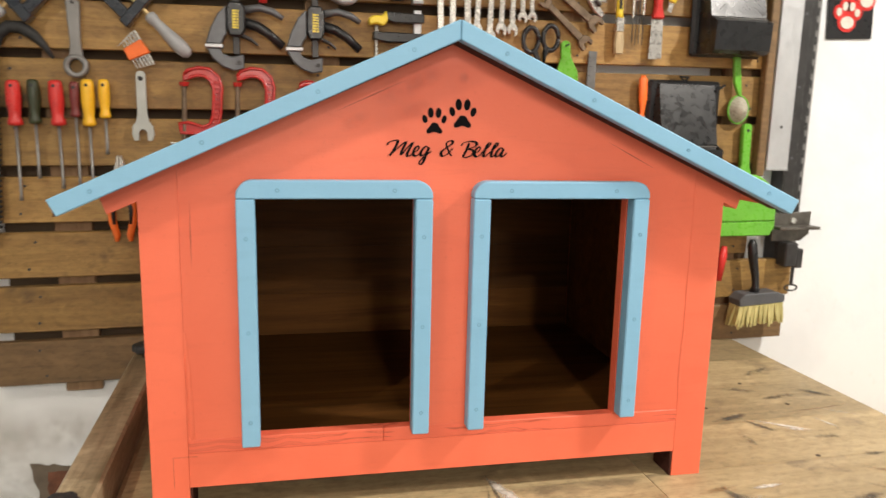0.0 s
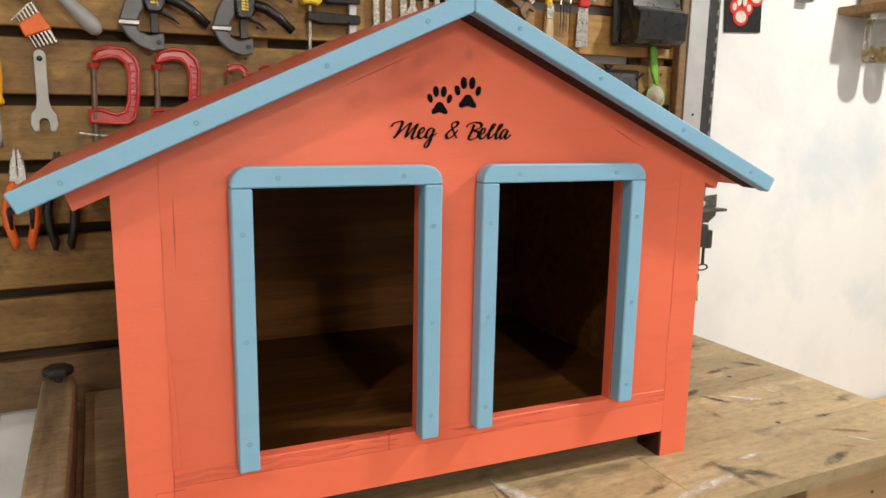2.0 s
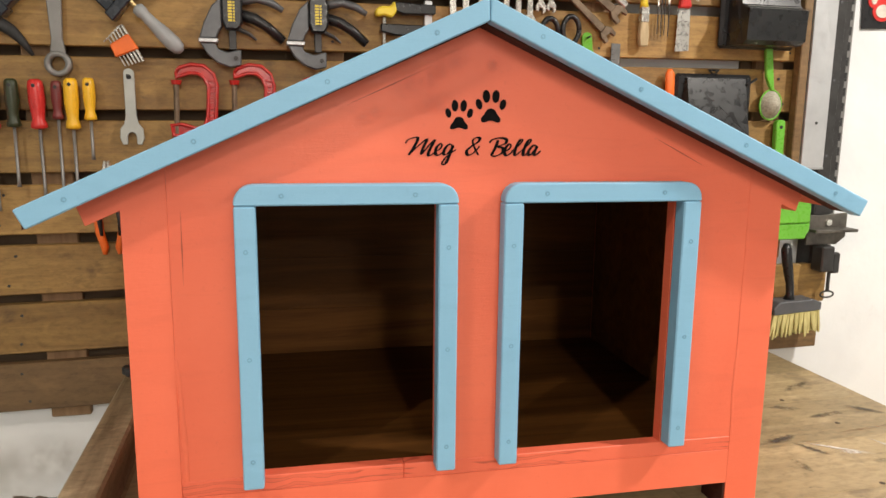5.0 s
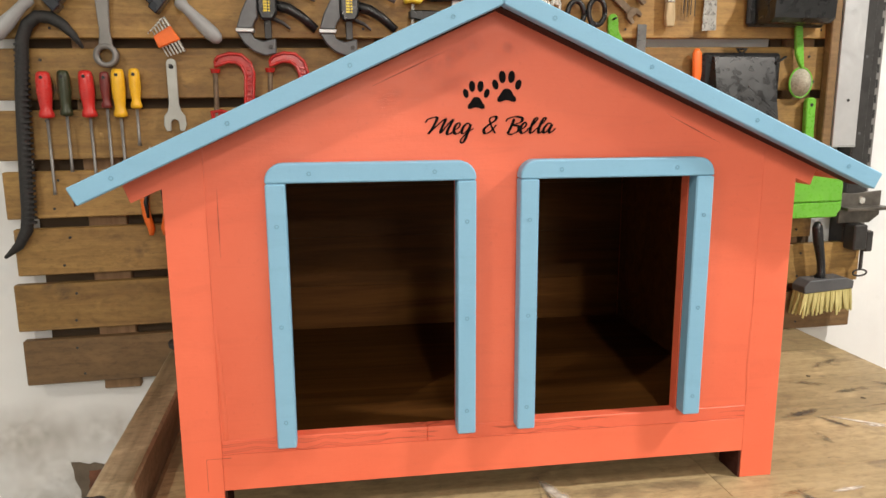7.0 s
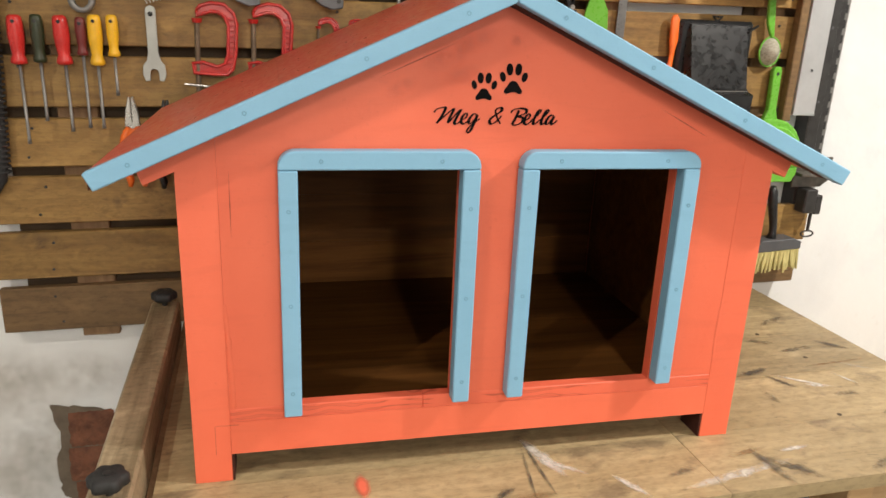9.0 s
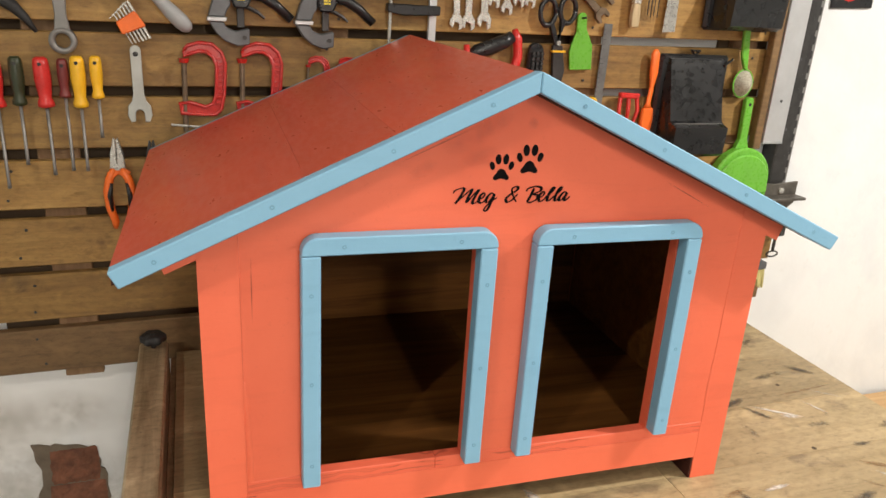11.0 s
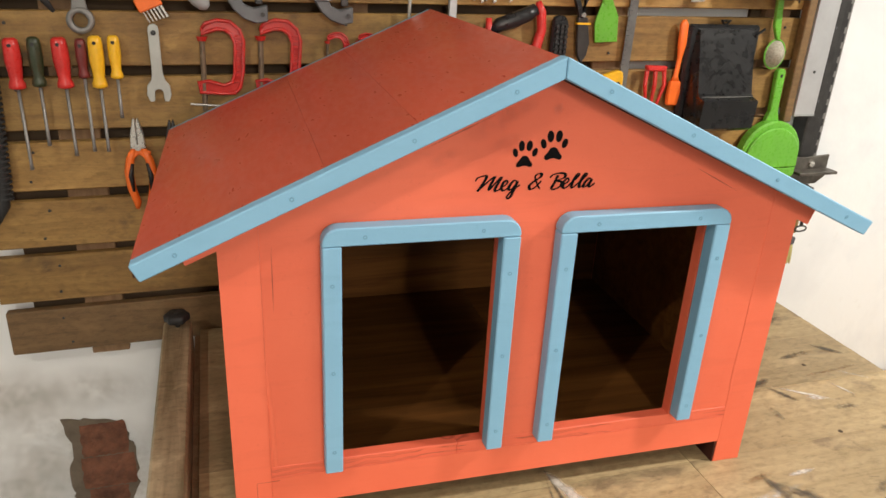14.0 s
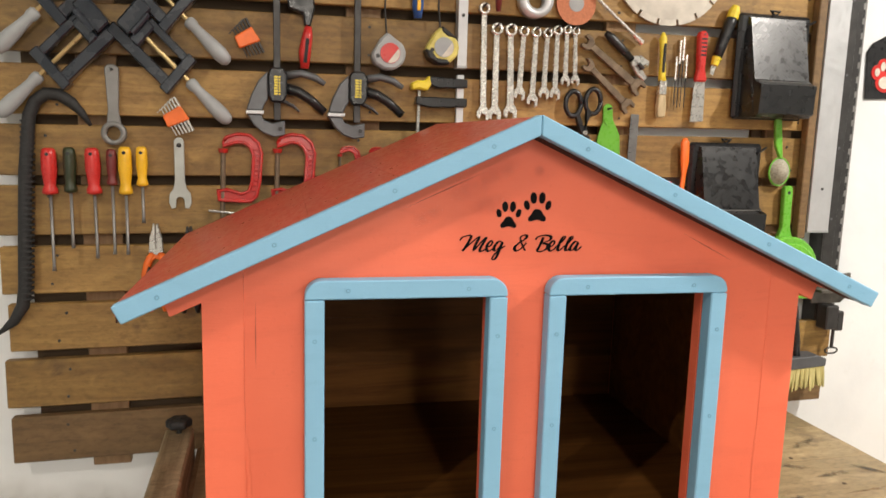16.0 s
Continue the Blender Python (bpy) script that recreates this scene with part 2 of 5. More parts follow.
def solo(name, bm, mat, label, category="", group="", kind="", smooth=False):
    """A thing of a single mesh, with its origin at the middle of its base."""
    lo = [min(v.co[i] for v in bm.verts) for i in range(3)]
    hi = [max(v.co[i] for v in bm.verts) for i in range(3)]
    c = Vector(((lo[0] + hi[0]) / 2, (lo[1] + hi[1]) / 2, lo[2]))
    bmesh.ops.translate(bm, verts=bm.verts, vec=-c)
    ob = part(name, bm, mat, None, "", smooth)
    ob.location = c
    return tagged(ob, label, category, group, kind)


def bevel(bm, w, segs=1):
    if w:
        es = [e for e in bm.edges if len(e.link_faces) == 2 and e.calc_face_angle(0) > 0.5]
        bmesh.ops.bevel(bm, geom=es, offset=w, segments=segs, profile=0.6, affect="EDGES", clamp_overlap=True)
    return bm


def box(x0, x1, y0, y1, z0, z1, bev=0.0, bm=None):
    b = bmesh.new()
    bmesh.ops.create_cube(b, size=1.0, matrix=Matrix.Translation(((x0 + x1) / 2, (y0 + y1) / 2, (z0 + z1) / 2)) @ Matrix.Diagonal((x1 - x0, y1 - y0, z1 - z0, 1)))
    bevel(b, bev)
    return join(bm, b) if bm else b


def join(bm, other):
    me = bpy.data.meshes.new("tmp")
    other.to_mesh(me)
    other.free()
    bm.from_mesh(me)
    bpy.data.meshes.remove(me)
    return bm


def prism(pts, y0, y1, bev=0.0, bm=None):
    """A flat outline in x and z, given depth from y0 to y1."""
    b = bmesh.new()
    lo = [b.verts.new((x, y0, z)) for x, z in pts]
    hi = [b.verts.new((x, y1, z)) for x, z in pts]
    b.faces.new(lo)
    b.faces.new(hi[::-1])
    n = len(pts)
    for i in range(n):
        b.faces.new((lo[i], lo[(i + 1) % n], hi[(i + 1) % n], hi[i]))
    bmesh.ops.recalc_face_normals(b, faces=b.faces)
    bevel(b, bev)
    return join(bm, b) if bm else b


def ring_between(b, r0, r1):
    n = len(r0)
    for i in range(n):
        b.faces.new((r0[i], r0[(i + 1) % n], r1[(i + 1) % n], r1[i]))


def tube(pts, radii, n=10, bm=None, flat=1.0):
    """A round bar swept along points; radii one value or one a point; flat squashes it in depth."""
    b = bmesh.new()
    P = [Vector(p) for p in pts]
    R = radii if isinstance(radii, (list, tuple)) else [radii] * len(P)
    rings = []
    for i, p in enumerate(P):
        d = (P[min(i + 1, len(P) - 1)] - P[max(i - 1, 0)]).normalized()
        side = Vector((0, 1, 0)) if abs(d.y) < 0.9 else Vector((1, 0, 0))
        u = d.cross(side).normalized()
        w = d.cross(u).normalized()
        rings.append([b.verts.new(p + u * (R[i] * math.cos(2 * math.pi * k / n)) + w * (R[i] * flat * math.sin(2 * math.pi * k / n))) for k in range(n)])
    for a, c in zip(rings, rings[1:]):
        ring_between(b, a, c)
    b.faces.new(rings[0][::-1])
    b.faces.new(rings[-1])
    return join(bm, b) if bm else b


def arc(cx, cz, rx, rz, a0, a1, n=10):
    return [(cx + rx * math.cos(radians(a0 + (a1 - a0) * i / n)), cz + rz * math.sin(radians(a0 + (a1 - a0) * i / n))) for i in range(n + 1)]


def annulus(cx, cz, ro, ri, y0, y1, n=20, bm=None):
    b = bmesh.new()
    rows = [[b.verts.new((cx + r * math.cos(2 * math.pi * k / n), y, cz + r * math.sin(2 * math.pi * k / n))) for k in range(n)] for r, y in ((ro, y0), (ro, y1), (ri, y1), (ri, y0))]
    for i in range(4):
        ring_between(b, rows[i], rows[(i + 1) % 4])
    bmesh.ops.recalc_face_normals(b, faces=b.faces)
    return join(bm, b) if bm else b


def turned(bm, cx, cz, deg):
    """Turns an upright flat shape about a point of the wall plane."""
    m = Matrix.Translation((cx, 0, cz)) @ Matrix.Rotation(radians(deg), 4, "Y") @ Matrix.Translation((-cx, 0, -cz))
    bmesh.ops.transform(bm, matrix=m, verts=bm.verts)
    return bm


def film(x, y, z, w, h, turn):
    """A thin round patch on an upright face, thinning out towards its edge."""
    b = bmesh.new()
    uv = b.loops.layers.uv.new("spread")
    c, s_ = math.cos(radians(turn)), math.sin(radians(turn))
    mid = b.verts.new((x, y, z))
    ring = [b.verts.new((x + 0.5 * (w * math.cos(a) * c - h * math.sin(a) * s_), y, z + 0.5 * (w * math.cos(a) * s_ + h * math.sin(a) * c))) for a in [2 * math.pi * i / 20 for i in range(20)]]
    for i in range(20):
        f = b.faces.new((mid, ring[i], ring[(i + 1) % 20]))
        for loop, q in zip(f.loops, ((0, 0), (1, 0), (1, 0))):
            loop[uv].uv = q
    return b


# ---- the room ----
WALL = 1.665
X0, X1, Y0, H = -2.6, 4.2, -4.6, 2.75


def slab(name, label, mat, *b):
    return solo(name, box(*b), mat, label, kind="structure")


slab("floor", "grey concrete workshop floor", CONCRETE, X0, X1, Y0, WALL, -0.1, 0.0)
# The ceiling is out of view, added so light bounces down.
slab("ceiling", "unseen white ceiling added to bounce light", CEIL, X0, X1, Y0, WALL, H, H + 0.1)
slab("wall_north", "white plastered wall with grey rubbed patches", PLASTER, X0, X1, WALL, WALL + 0.15, 0.0, H)
# Three unseen walls, added to close the room and return bounced light.
slab("wall_south", "unseen white wall added to close the room and bounce light", PLASTER, X0, X1, Y0 - 0.15, Y0, 0.0, H)
slab("wall_west", "unseen white wall added to close the room and bounce light", PLASTER, X0 - 0.15, X0, Y0, WALL, 0.0, H)
slab("wall_east", "unseen white wall added to close the room and bounce light", PLASTER, X1, X1 + 0.15, Y0, WALL, 0.0, H)

# ---- pallet slat board on the wall ----
SF = 1.615
TILT = 0.011
SLX = -0.466


def slat_board():
    t = thing("slat_board", (0.4, SF, 0.82), "brown pallet wood slat board fixed to a white wall", "tool board")
    # Boards close the slat gaps; the deep shade there is put into their colour.
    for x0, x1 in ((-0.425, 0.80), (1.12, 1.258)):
        part("backing_board", box(x0, x1, WALL - 0.010, WALL - 0.001, 0.835, 2.14), DARK_BACKING, t, "backing boards coloured dark for the shade behind the slats")
    for x in (-0.295, 0.20, 0.76, 1.18):
        part("stringer", box(x - 0.035, x + 0.035, SF + 0.021, WALL - 0.0105, 0.80, 2.14, 0.002), STRINGER, t)
    part("edge_board", box(1.222, 1.2435, 1.592, SF - 0.001, 1.255, 2.14, 0.002), SLAT_BROWN, t)
    for i in range(12):
        z0 = 0.824 + 0.1105 * i
        ends = 1.245 + 0.012 * math.sin(i * 2.3) if i > 1 else 1.355 + 0.012 * i
        left = SLX + 0.006 * math.sin(i * 4.1)
        b = box(left, ends, SF + 0.001 * (i % 3), SF + 0.02, z0, z0 + 0.091 + 0.002 * math.sin(i * 1.7), 0.0018)
        for v in b.verts:
            v.co.z += TILT * (v.co.x - SLX)
        s = part("slat", b, SLAT if i else SLAT_BROWN, t, "" if i else "darker brown stained slat")
        for x in (-0.37, 0.20, 0.745, 1.2):
            for dz in (0.018, 0.072):
                part("nail", tube([(x + 0.012 * math.sin(i + dz * 90), SF - 0.0008, z0 + dz + TILT * (x - SLX)), (x + 0.012 * math.sin(i + dz * 90), SF + 0.004, z0 + dz + TILT * (x - SLX))], 0.0028, 6), DARK_STEEL, s)


slat_board()

# ---- workbench ----
BT = 0.85
BX0, BX1, BY0, BY1 = -0.118, 1.20, 0.845, 1.60


def workbench():
    t = thing("workbench", (0.54, 1.2, 0), "stained pine workbench with paint marks and worn edges", "workbench")
    ys = [BY0, 0.992, 1.145, 1.30, 1.452, BY1]
    for a, c in zip(ys, ys[1:]):
        part("plank", box(BX0, 0.6365, a + 0.00025, c - 0.00025, BT - 0.022, BT), BENCH, t)
        part("plank", box(0.6375, BX1, a + 0.00025, c - 0.00025, BT - 0.022, BT), BENCH, t)
    part("side_board", box(-0.1295, BX0 - 0.0005, BY0 + 0.02, BY1, 0.68, BT - 0.012, 0.001), STRINGER, t)
    for i in range(5):
        z1 = BT - 0.0225 - 0.118 * i
        b = part("front_board", box(0.893, BX1 - 0.03, BY0 + 0.018, BY0 + 0.038, z1 - 0.1175, z1, 0.0015), PINE, t, "raw pine front board")
        for x in (0.905, 1.01, 1.12):
            part("nail", tube([(x + 0.01 * i, BY0 + 0.0172, z1 - 0.05), (x + 0.01 * i, BY0 + 0.022, z1 - 0.05)], 0.003, 8), KNOT, b)
    for x in (BX0 + 0.01, 0.848):
        for y in (BY0 + 0.012, BY1 - 0.1):
            part("leg", box(x, x + 0.045, y, y + 0.07, 0.0, BT - 0.0225, 0.002), PINE, t)
    part("apron", box(BX0 + 0.01, BX1 - 0.02, BY1 - 0.16, BY1 - 0.13, BT - 0.13, BT - 0.0225, 0.002), PINE, t)

    level = [0]

    def smear(name, mat, x, y, length, width, turn, rough=0.25):
        level[0] += 1
        rng = random.Random(int(1000 * (x + 3 * y)))
        b = bmesh.new()
        uv = b.loops.layers.uv.new("spread")
        n = 14
        rows = []
        for i in range(n + 1):
            u = i / n - 0.5
            row = []
            for k in (-1.0, -0.5, 0.0, 0.5, 1.0):
                w = width * 0.5 * (1 - (2 * u) ** 4) ** 0.5 * (1 - rough * rng.random()) + 0.0006
                p = Vector((u * length, k * w, 0))
                p.rotate(Euler((0, 0, radians(turn))))
                row.append((b.verts.new((x + p.x, y + p.y, BT + 0.0003 + 0.00004 * level[0])), (2 * u, k)))
            rows.append(row)
        for ra, rb in zip(rows, rows[1:]):
            for k in range(4):
                quad = (ra[k], rb[k], rb[k + 1], ra[k + 1])
                f = b.faces.new([q[0] for q in quad])
                for loop, q in zip(f.loops, quad):
                    loop[uv].uv = q[1]
        part(name, b, mat, t)

    for x, y, l, w, r in ((1.06, 1.237, 0.11, 0.026, 8), (0.93, 1.12, 0.07, 0.020, 120), (1.05, 0.99, 0.05, 0.020, 0), (0.33, 0.905, 0.06, 0.02, 30), (0.02, 0.93, 0.09, 0.025, 40), (1.13, 0.91, 0.05, 0.018, 20), (1.10, 1.37, 0.10, 0.034, 25), (0.92, 0.868, 0.09, 0.030, 14), (0.765, 0.885, 0.10, 0.040, -48), (1.02, 1.06, 0.06, 0.03, 0), (1.16, 1.03, 0.07, 0.03, 10), (0.60, 0.905, 0.07, 0.022, 15), (1.00, 1.28, 0.08, 0.03, -20), (0.90, 1.16, 0.10, 0.03, 15)):
        smear("stain", SOOT, x, y, l, w, r, 0.7)
    for x, y, l, w, r in ((0.97, 0.895, 0.06, 0.012, -45), (0.36, 0.89, 0.10, 0.03, 4), (1.03, 0.93, 0.09, 0.02, -30), (1.09, 1.17, 0.16, 0.012, 5), (0.72, 0.93, 0.08, 0.02, 10)):
        smear("brown_stain", RUST_STAIN, x, y, l, w, r, 0.6)
    for x, y, l, w, r in ((0.412, 0.975, 0.12, 0.030, -72), (0.43, 0.95, 0.09, 0.016, -40), (0.97, 1.115, 0.12, 0.012, -35), (0.985, 1.095, 0.05, 0.018, -20), (1.06, 1.11, 0.06, 0.007, -70), (0.68, 0.884, 0.22, 0.026, 10), (1.02, 0.90, 0.08, 0.006, -50), (1.12, 1.15, 0.08, 0.007, -40), (0.80, 0.925, 0.06, 0.014, 5)):
        smear("paint_smear", SMEAR, x, y, l, w, r, 0.5)
    for x, y, l, w, r in ((0.397, 0.960, 0.16, 0.007, 91), (0.380, 0.950, 0.14, 0.006, 80), (0.736, 0.890, 0.10, 0.024, -82), (0.872, 1.075, 0.06, 0.022, -88), (1.145, 1.240, 0.07, 0.022, -44)):
        smear("scratch", SOOT, x, y, l, w, r, 0.3)
    smear("paint_smear", SMEAR, 0.508, 0.887, 0.07, 0.016, -60, 0.4)
    smear("paint_drip", CORAL_DRIP, 0.148, 0.955, 0.060, 0.026, 90)
    for x, y in ((1.026, 1.314), (1.05, 1.20), (0.95, 1.0), (0.88, 1.21)):
        part("knot", tube([(x, y, BT - 0.001), (x, y, BT + 0.0004)], 0.0045, 8), KNOT, t)


workbench()


def side_beam():
    t = thing("vise_beam", (-0.155, 1.2, 0.80), "weathered wooden clamping beam along the bench edge", "vise beam")
    part("beam", box(-0.182, -0.130, 0.885, 1.555, 0.80, 0.90, 0.004), BEAM, t)
    for y in (0.93, 1.53):
        k = part("knob", lobed(-0.155, y, 0.912, 0.022, 0.016), RUBBER, t, "black lobed plastic knob", True)
        part("bolt", tube([(-0.155, y, 0.895), (-0.155, y, 0.93)], 0.005, 8), DARK_STEEL, k)


def lobed(x, y, z, r, h):
    b = bmesh.new()
    rows = []
    for dz, k in ((0.0, 0.86), (0.15, 1.0), (0.8, 1.0), (1.0, 0.85)):
        rows.append([b.verts.new((x + r * k * (1 + 0.09 * math.cos(6 * a)) * math.cos(a), y + r * k * (1 + 0.09 * math.cos(6 * a)) * math.sin(a), z + h * dz)) for a in [2 * math.pi * i / 36 for i in range(36)]])
    for a, c in zip(rows, rows[1:]):
        ring_between(b, a, c)
    b.faces.new(rows[0][::-1])
    b.faces.new(rows[-1])
    return b


side_beam()


def low_platform():
    t = thing("low_platform", (1.75, 1.1, 0), "low platform of raw pine boards beside the workbench", "platform")
    for i in range(5):
        y = 1.02 + 0.125 * i
        part("board", box(1.26, 2.7, y, y + 0.122, 0.43, 0.455, 0.002), PINE, t)
    for x in (1.28, 2.6):
        for y in (1.04, 1.54):
            part("leg", box(x, x + 0.06, y, y + 0.06, 0, 0.4295), PINE, t)


low_platform()


def bucket():
    t = thing("bucket", (0.80, 1.04, 0.0), "dark grey plastic bucket under the bench", "bucket")
    prof = [(0.0, 0.115), (0.30, 0.145), (0.62, 0.150), (0.66, 0.155), (0.69, 0.14), (0.715, 0.10), (0.725, 0.0)]
    part("body", tube([(0.80, 1.04, z) for z, _ in prof], [max(r, 0.002) for _, r in prof], 28), GREY_LID, t, smooth=True)
    part("rim", tube([(0.80, 1.04, 0.655), (0.80, 1.04, 0.672)], 0.158, 28), GREY_LID, t)


GREY_LID = plain("dark_grey_bucket", (0.07, 0.075, 0.075), 0.5)
bucket()

# ---- dog house ----
HW, HD = 0.788, 0.535
ZB, ZE, ZA = 0.040, 0.414, 0.600
RX0, RX1, RA = -0.088, 0.876, 0.387
RZE, RZA, RZR = 0.424, 0.6425, 0.4225


def dog_house():
    t = thing("dog_house", (-0.066, 1.004, BT), "coral painted wooden dog house with blue trim and two doorways", "dog house", rz=-1.6, local=True)
    def fall(x):
        """How far the roof has dropped from its ridge at x."""
        return (RA - x) * (RZA - RZE) / (RA - RX0) if x < RA else (x - RA) * (RZA - RZR) / (RX1 - RA)

    def under(x, drop):
        return RZA - drop - fall(x)

    TH = 0.018
    o1, o2 = (0.137, 0.341), (0.437, 0.6392)
    zb, zt = 0.106, 0.431
    # front: posts, rails and panels butt against each other
    for sgn in (-1, 1):
        xe = RA + sgn * 0.432
        xb = 0.0 if sgn < 0 else HW
        xi = xb - sgn * 0.0471
        out = [(xb, 0), (xi, 0), (xi, under(xi, 0.0127)), (xe, under(xe, 0.0127)), (xe - sgn * 0.010, under(xe - sgn * 0.010, 0.0455)), (xb, under(xb, 0.0458))]
        part("front_post", prism(out, 0, 0.027, 0.0006), CORAL, t)
    part("bottom_rail", box(0.0472, 0.7416, 0.0004, 0.018, ZB, 0.0876, 0.0005), CORAL, t)
    for xa, xb in ((0.0473, 0.3025), (0.3028, 0.7416)):
        part("sill_strip", box(xa, xb, 0.0002, 0.018, 0.0878, 0.1066, 0.0009), CORAL_GRAIN, t)
    bz = 0.1068
    comb = [(0.0473, bz), (0.0473, under(0.0473, 0.0127)), (RA, under(RA, 0.0127)), (0.7417, under(0.7417, 0.0127)), (0.7417, bz), (o2[1], bz), (o2[1], zt), (o2[0], zt), (o2[0], bz), (o1[1], bz), (o1[1], zt), (o1[0], zt), (o1[0], bz)]
    part("front_panel", prism(comb, 0.0008, 0.018), CORAL, t)
    # sides, back, floor
    for x in (0.001, HW - 0.021):
        part("side_wall", box(x, x + 0.02, 0.0305, HD - 0.021, ZB, under(0.0, 0.03) - 0.012, 0.001), CORAL, t)
        part("inner_lining", box(x + (0.0203 if x < 0.3 else -0.0063), x + (0.0263 if x < 0.3 else -0.0003), 0.0305, HD - 0.0271, 0.079, under(0.0, 0.03) - 0.013), INNER, t, "dark brown stained inner boards")
    # Thin dark sheets cover the inner sides of both legs.
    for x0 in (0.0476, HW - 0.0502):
        part("inner_leg", box(x0, x0 + 0.0026, 0.0012, 0.050, 0.0004, 0.0396), DARK_STRIP, t, "thin dark sheet on the inner face of the leg")
    for x0 in (0.0, HW - 0.047):
        part("rear_post", box(x0, x0 + 0.047, HD - 0.0205, HD, 0, 0.40, 0.0015), CORAL, t)
    part("back_wall", prism([(0.0475, ZB), (HW - 0.0475, ZB), (HW - 0.0475, under(HW - 0.05, 0.04)), (RA, under(RA, 0.04)), (0.0475, under(0.05, 0.04))], HD - 0.02, HD, 0.0), CORAL, t)
    for i in range(4):
        part("back_board", box(0.0275, HW - 0.0275, HD - 0.027, HD - 0.0205, 0.079 + 0.0955 * i, 0.1742 + 0.0955 * i, 0.0004), INNER, t)
    for a, c in ((0.028, 0.4618), (0.4622, 0.7600)):
        part("floor_board", box(a, c, 0.0185, HD - 0.0272, 0.080, 0.0915, 0.0004), INNER, t)
    # roof panels
    y0, y1 = -0.026, HD + 0.03
    for sgn in (-1, 1):
        xe = RX0 if sgn < 0 else RX1
        cuts = (0.0, 0.34, 0.56, 1.0)
        for f0, f1 in zip(cuts, cuts[1:]):
            p, r_ = RA + (xe - RA) * f0 + sgn * 0.00015, RA + (xe - RA) * f1 - sgn * 0.00015
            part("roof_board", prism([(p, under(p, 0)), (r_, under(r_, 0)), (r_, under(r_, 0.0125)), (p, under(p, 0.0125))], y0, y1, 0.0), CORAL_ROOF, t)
        # soffit boards inside
        part("roof_lining", prism([(RA, RZA - 0.0128), (RA + sgn * 0.37, under(RA + sgn * 0.37, 0.0128)), (RA + sgn * 0.37, under(RA + sgn * 0.37, 0.0170)), (RA, RZA - 0.0170)], 0.0275, HD - 0.0285), INNER, t)
        xt = RA + sgn * 0.474
        # Dark strip added behind the trim to draw the shaded gap below it.
        part("eave_batten", prism([(RA, under(RA, 0.0128)), (xt, under(xt, 0.0128)), (xt, under(xt, 0.0208)), (RA, under(RA, 0.0240))], y0 + 0.0006, -0.0004), DARK_STRIP, t, "dark strip standing for the shade under the roof edge")
        for ya, yb in ((-0.045, y0 - 0.0004), (y1 + 0.0004, y1 + 0.018)):
            ze = RZE if sgn < 0 else RZR
            nx = sgn * 0.010
            lift = 0.002 if ya < 0 else -0.0015
            tr = part("roof_trim", prism([(RA + sgn * 0.0003, RZA + lift), (xe, ze + lift), (xe - nx, ze - 0.0175), (RA + sgn * 0.0003, RZA - 0.0225)], ya, yb, 0.0014), BLUE, t)
            if ya < 0:
                for f in (0.12, 0.36, 0.64, 0.9):
                    x = RA + (xe - RA) * f
                    screw(x, -0.0452, RZA - 0.010 - fall(x), tr)
    # doorway trim
    for (xa, xb), (ba, bb) in (((0.1165, 0.3615), (0.101, 0.104)), ((0.4155, 0.6625), (0.105, 0.109))):
        tz = 0.447
        d0, d1 = -0.022, -0.0004
        w = 0.0228
        r = 0.02
        part("trim_top", prism([(xa, tz - w), *arc(xa + r, tz - r, r, r, 180, 90, 6), *arc(xb - r, tz - r, r, r, 90, 0, 6), (xb, tz - w)], d0, d1, 0.0016), BLUE, t)
        tl = part("trim_upright", box(xa, xa + w, d0, d1, ba, tz - w - 0.0004, 0.0016), BLUE, t)
        trr = part("trim_upright", box(xb - w, xb, d0, d1, bb, tz - w - 0.0004, 0.0016), BLUE, t)
        for o, x in ((tl, xa + w / 2), (trr, xb - w / 2)):
            for z in (0.135, 0.255, 0.375):
                screw(x, d0 - 0.0002, z, o)
        for x in (xa + 0.05, xb - 0.05):
            screw(x, d0 - 0.0002, tz - 0.012, tl)
    # fine splits in the painted gable boards
    for xa, za, xb, zb, wd in ((0.236, 0.5305, 0.338, 0.5775, 0.0007), (0.338, 0.5715, 0.3385, 0.5775, 0.0006), (0.606, 0.4995, 0.680, 0.4625, 0.0007), (0.060, 0.335, 0.0605, 0.42, 0.0006)):
        nx, nz = zb - za, xa - xb
        ln = math.hypot(nx, nz)
        nx, nz = nx / ln * wd, nz / ln * wd
        mx, mz = (xa + xb) / 2, (za + zb) / 2
        part("paint_crack", prism([(xa, za), (mx + nx, mz + nz), (xb, zb), (mx - nx, mz - nz)], 0.00055, 0.0012), CORAL_CRACK, t)
    # tenon joint lines at the foot of the post
    for xa, za, xb, zb in ((0.028, 0.0835, 0.058, 0.0835), (0.028, 0.041, 0.028, 0.0835)):
        ux, uz = (0.0, 0.00025) if xa != xb else (0.00025, 0.0)
        part("joint_line", prism([(xa - ux, za - uz), (xb - ux, zb - uz), (xb + ux, zb + uz), (xa + ux, za + uz)], -0.00015, 0.001), CORAL_CRACK, t)
    # ridges of filler along the posts, painted over
    for x, za, zb, r, seed in ((0.0500, 0.098, 0.262, 0.0050, 1), (0.7445, 0.100, 0.235, 0.0040, 3)):
        rng = random.Random(seed)
        pts, rad = [], []
        for i in range(15):
            pts.append((x + (rng.random() - 0.5) * 0.0007 + 0.003 * math.sin(i * 0.22 + seed), r * 0.92, za + (zb - za) * i / 14))
            rad.append(r * (0.95 + 0.12 * rng.random()) if 0 < i < 14 else 0.6 * r)
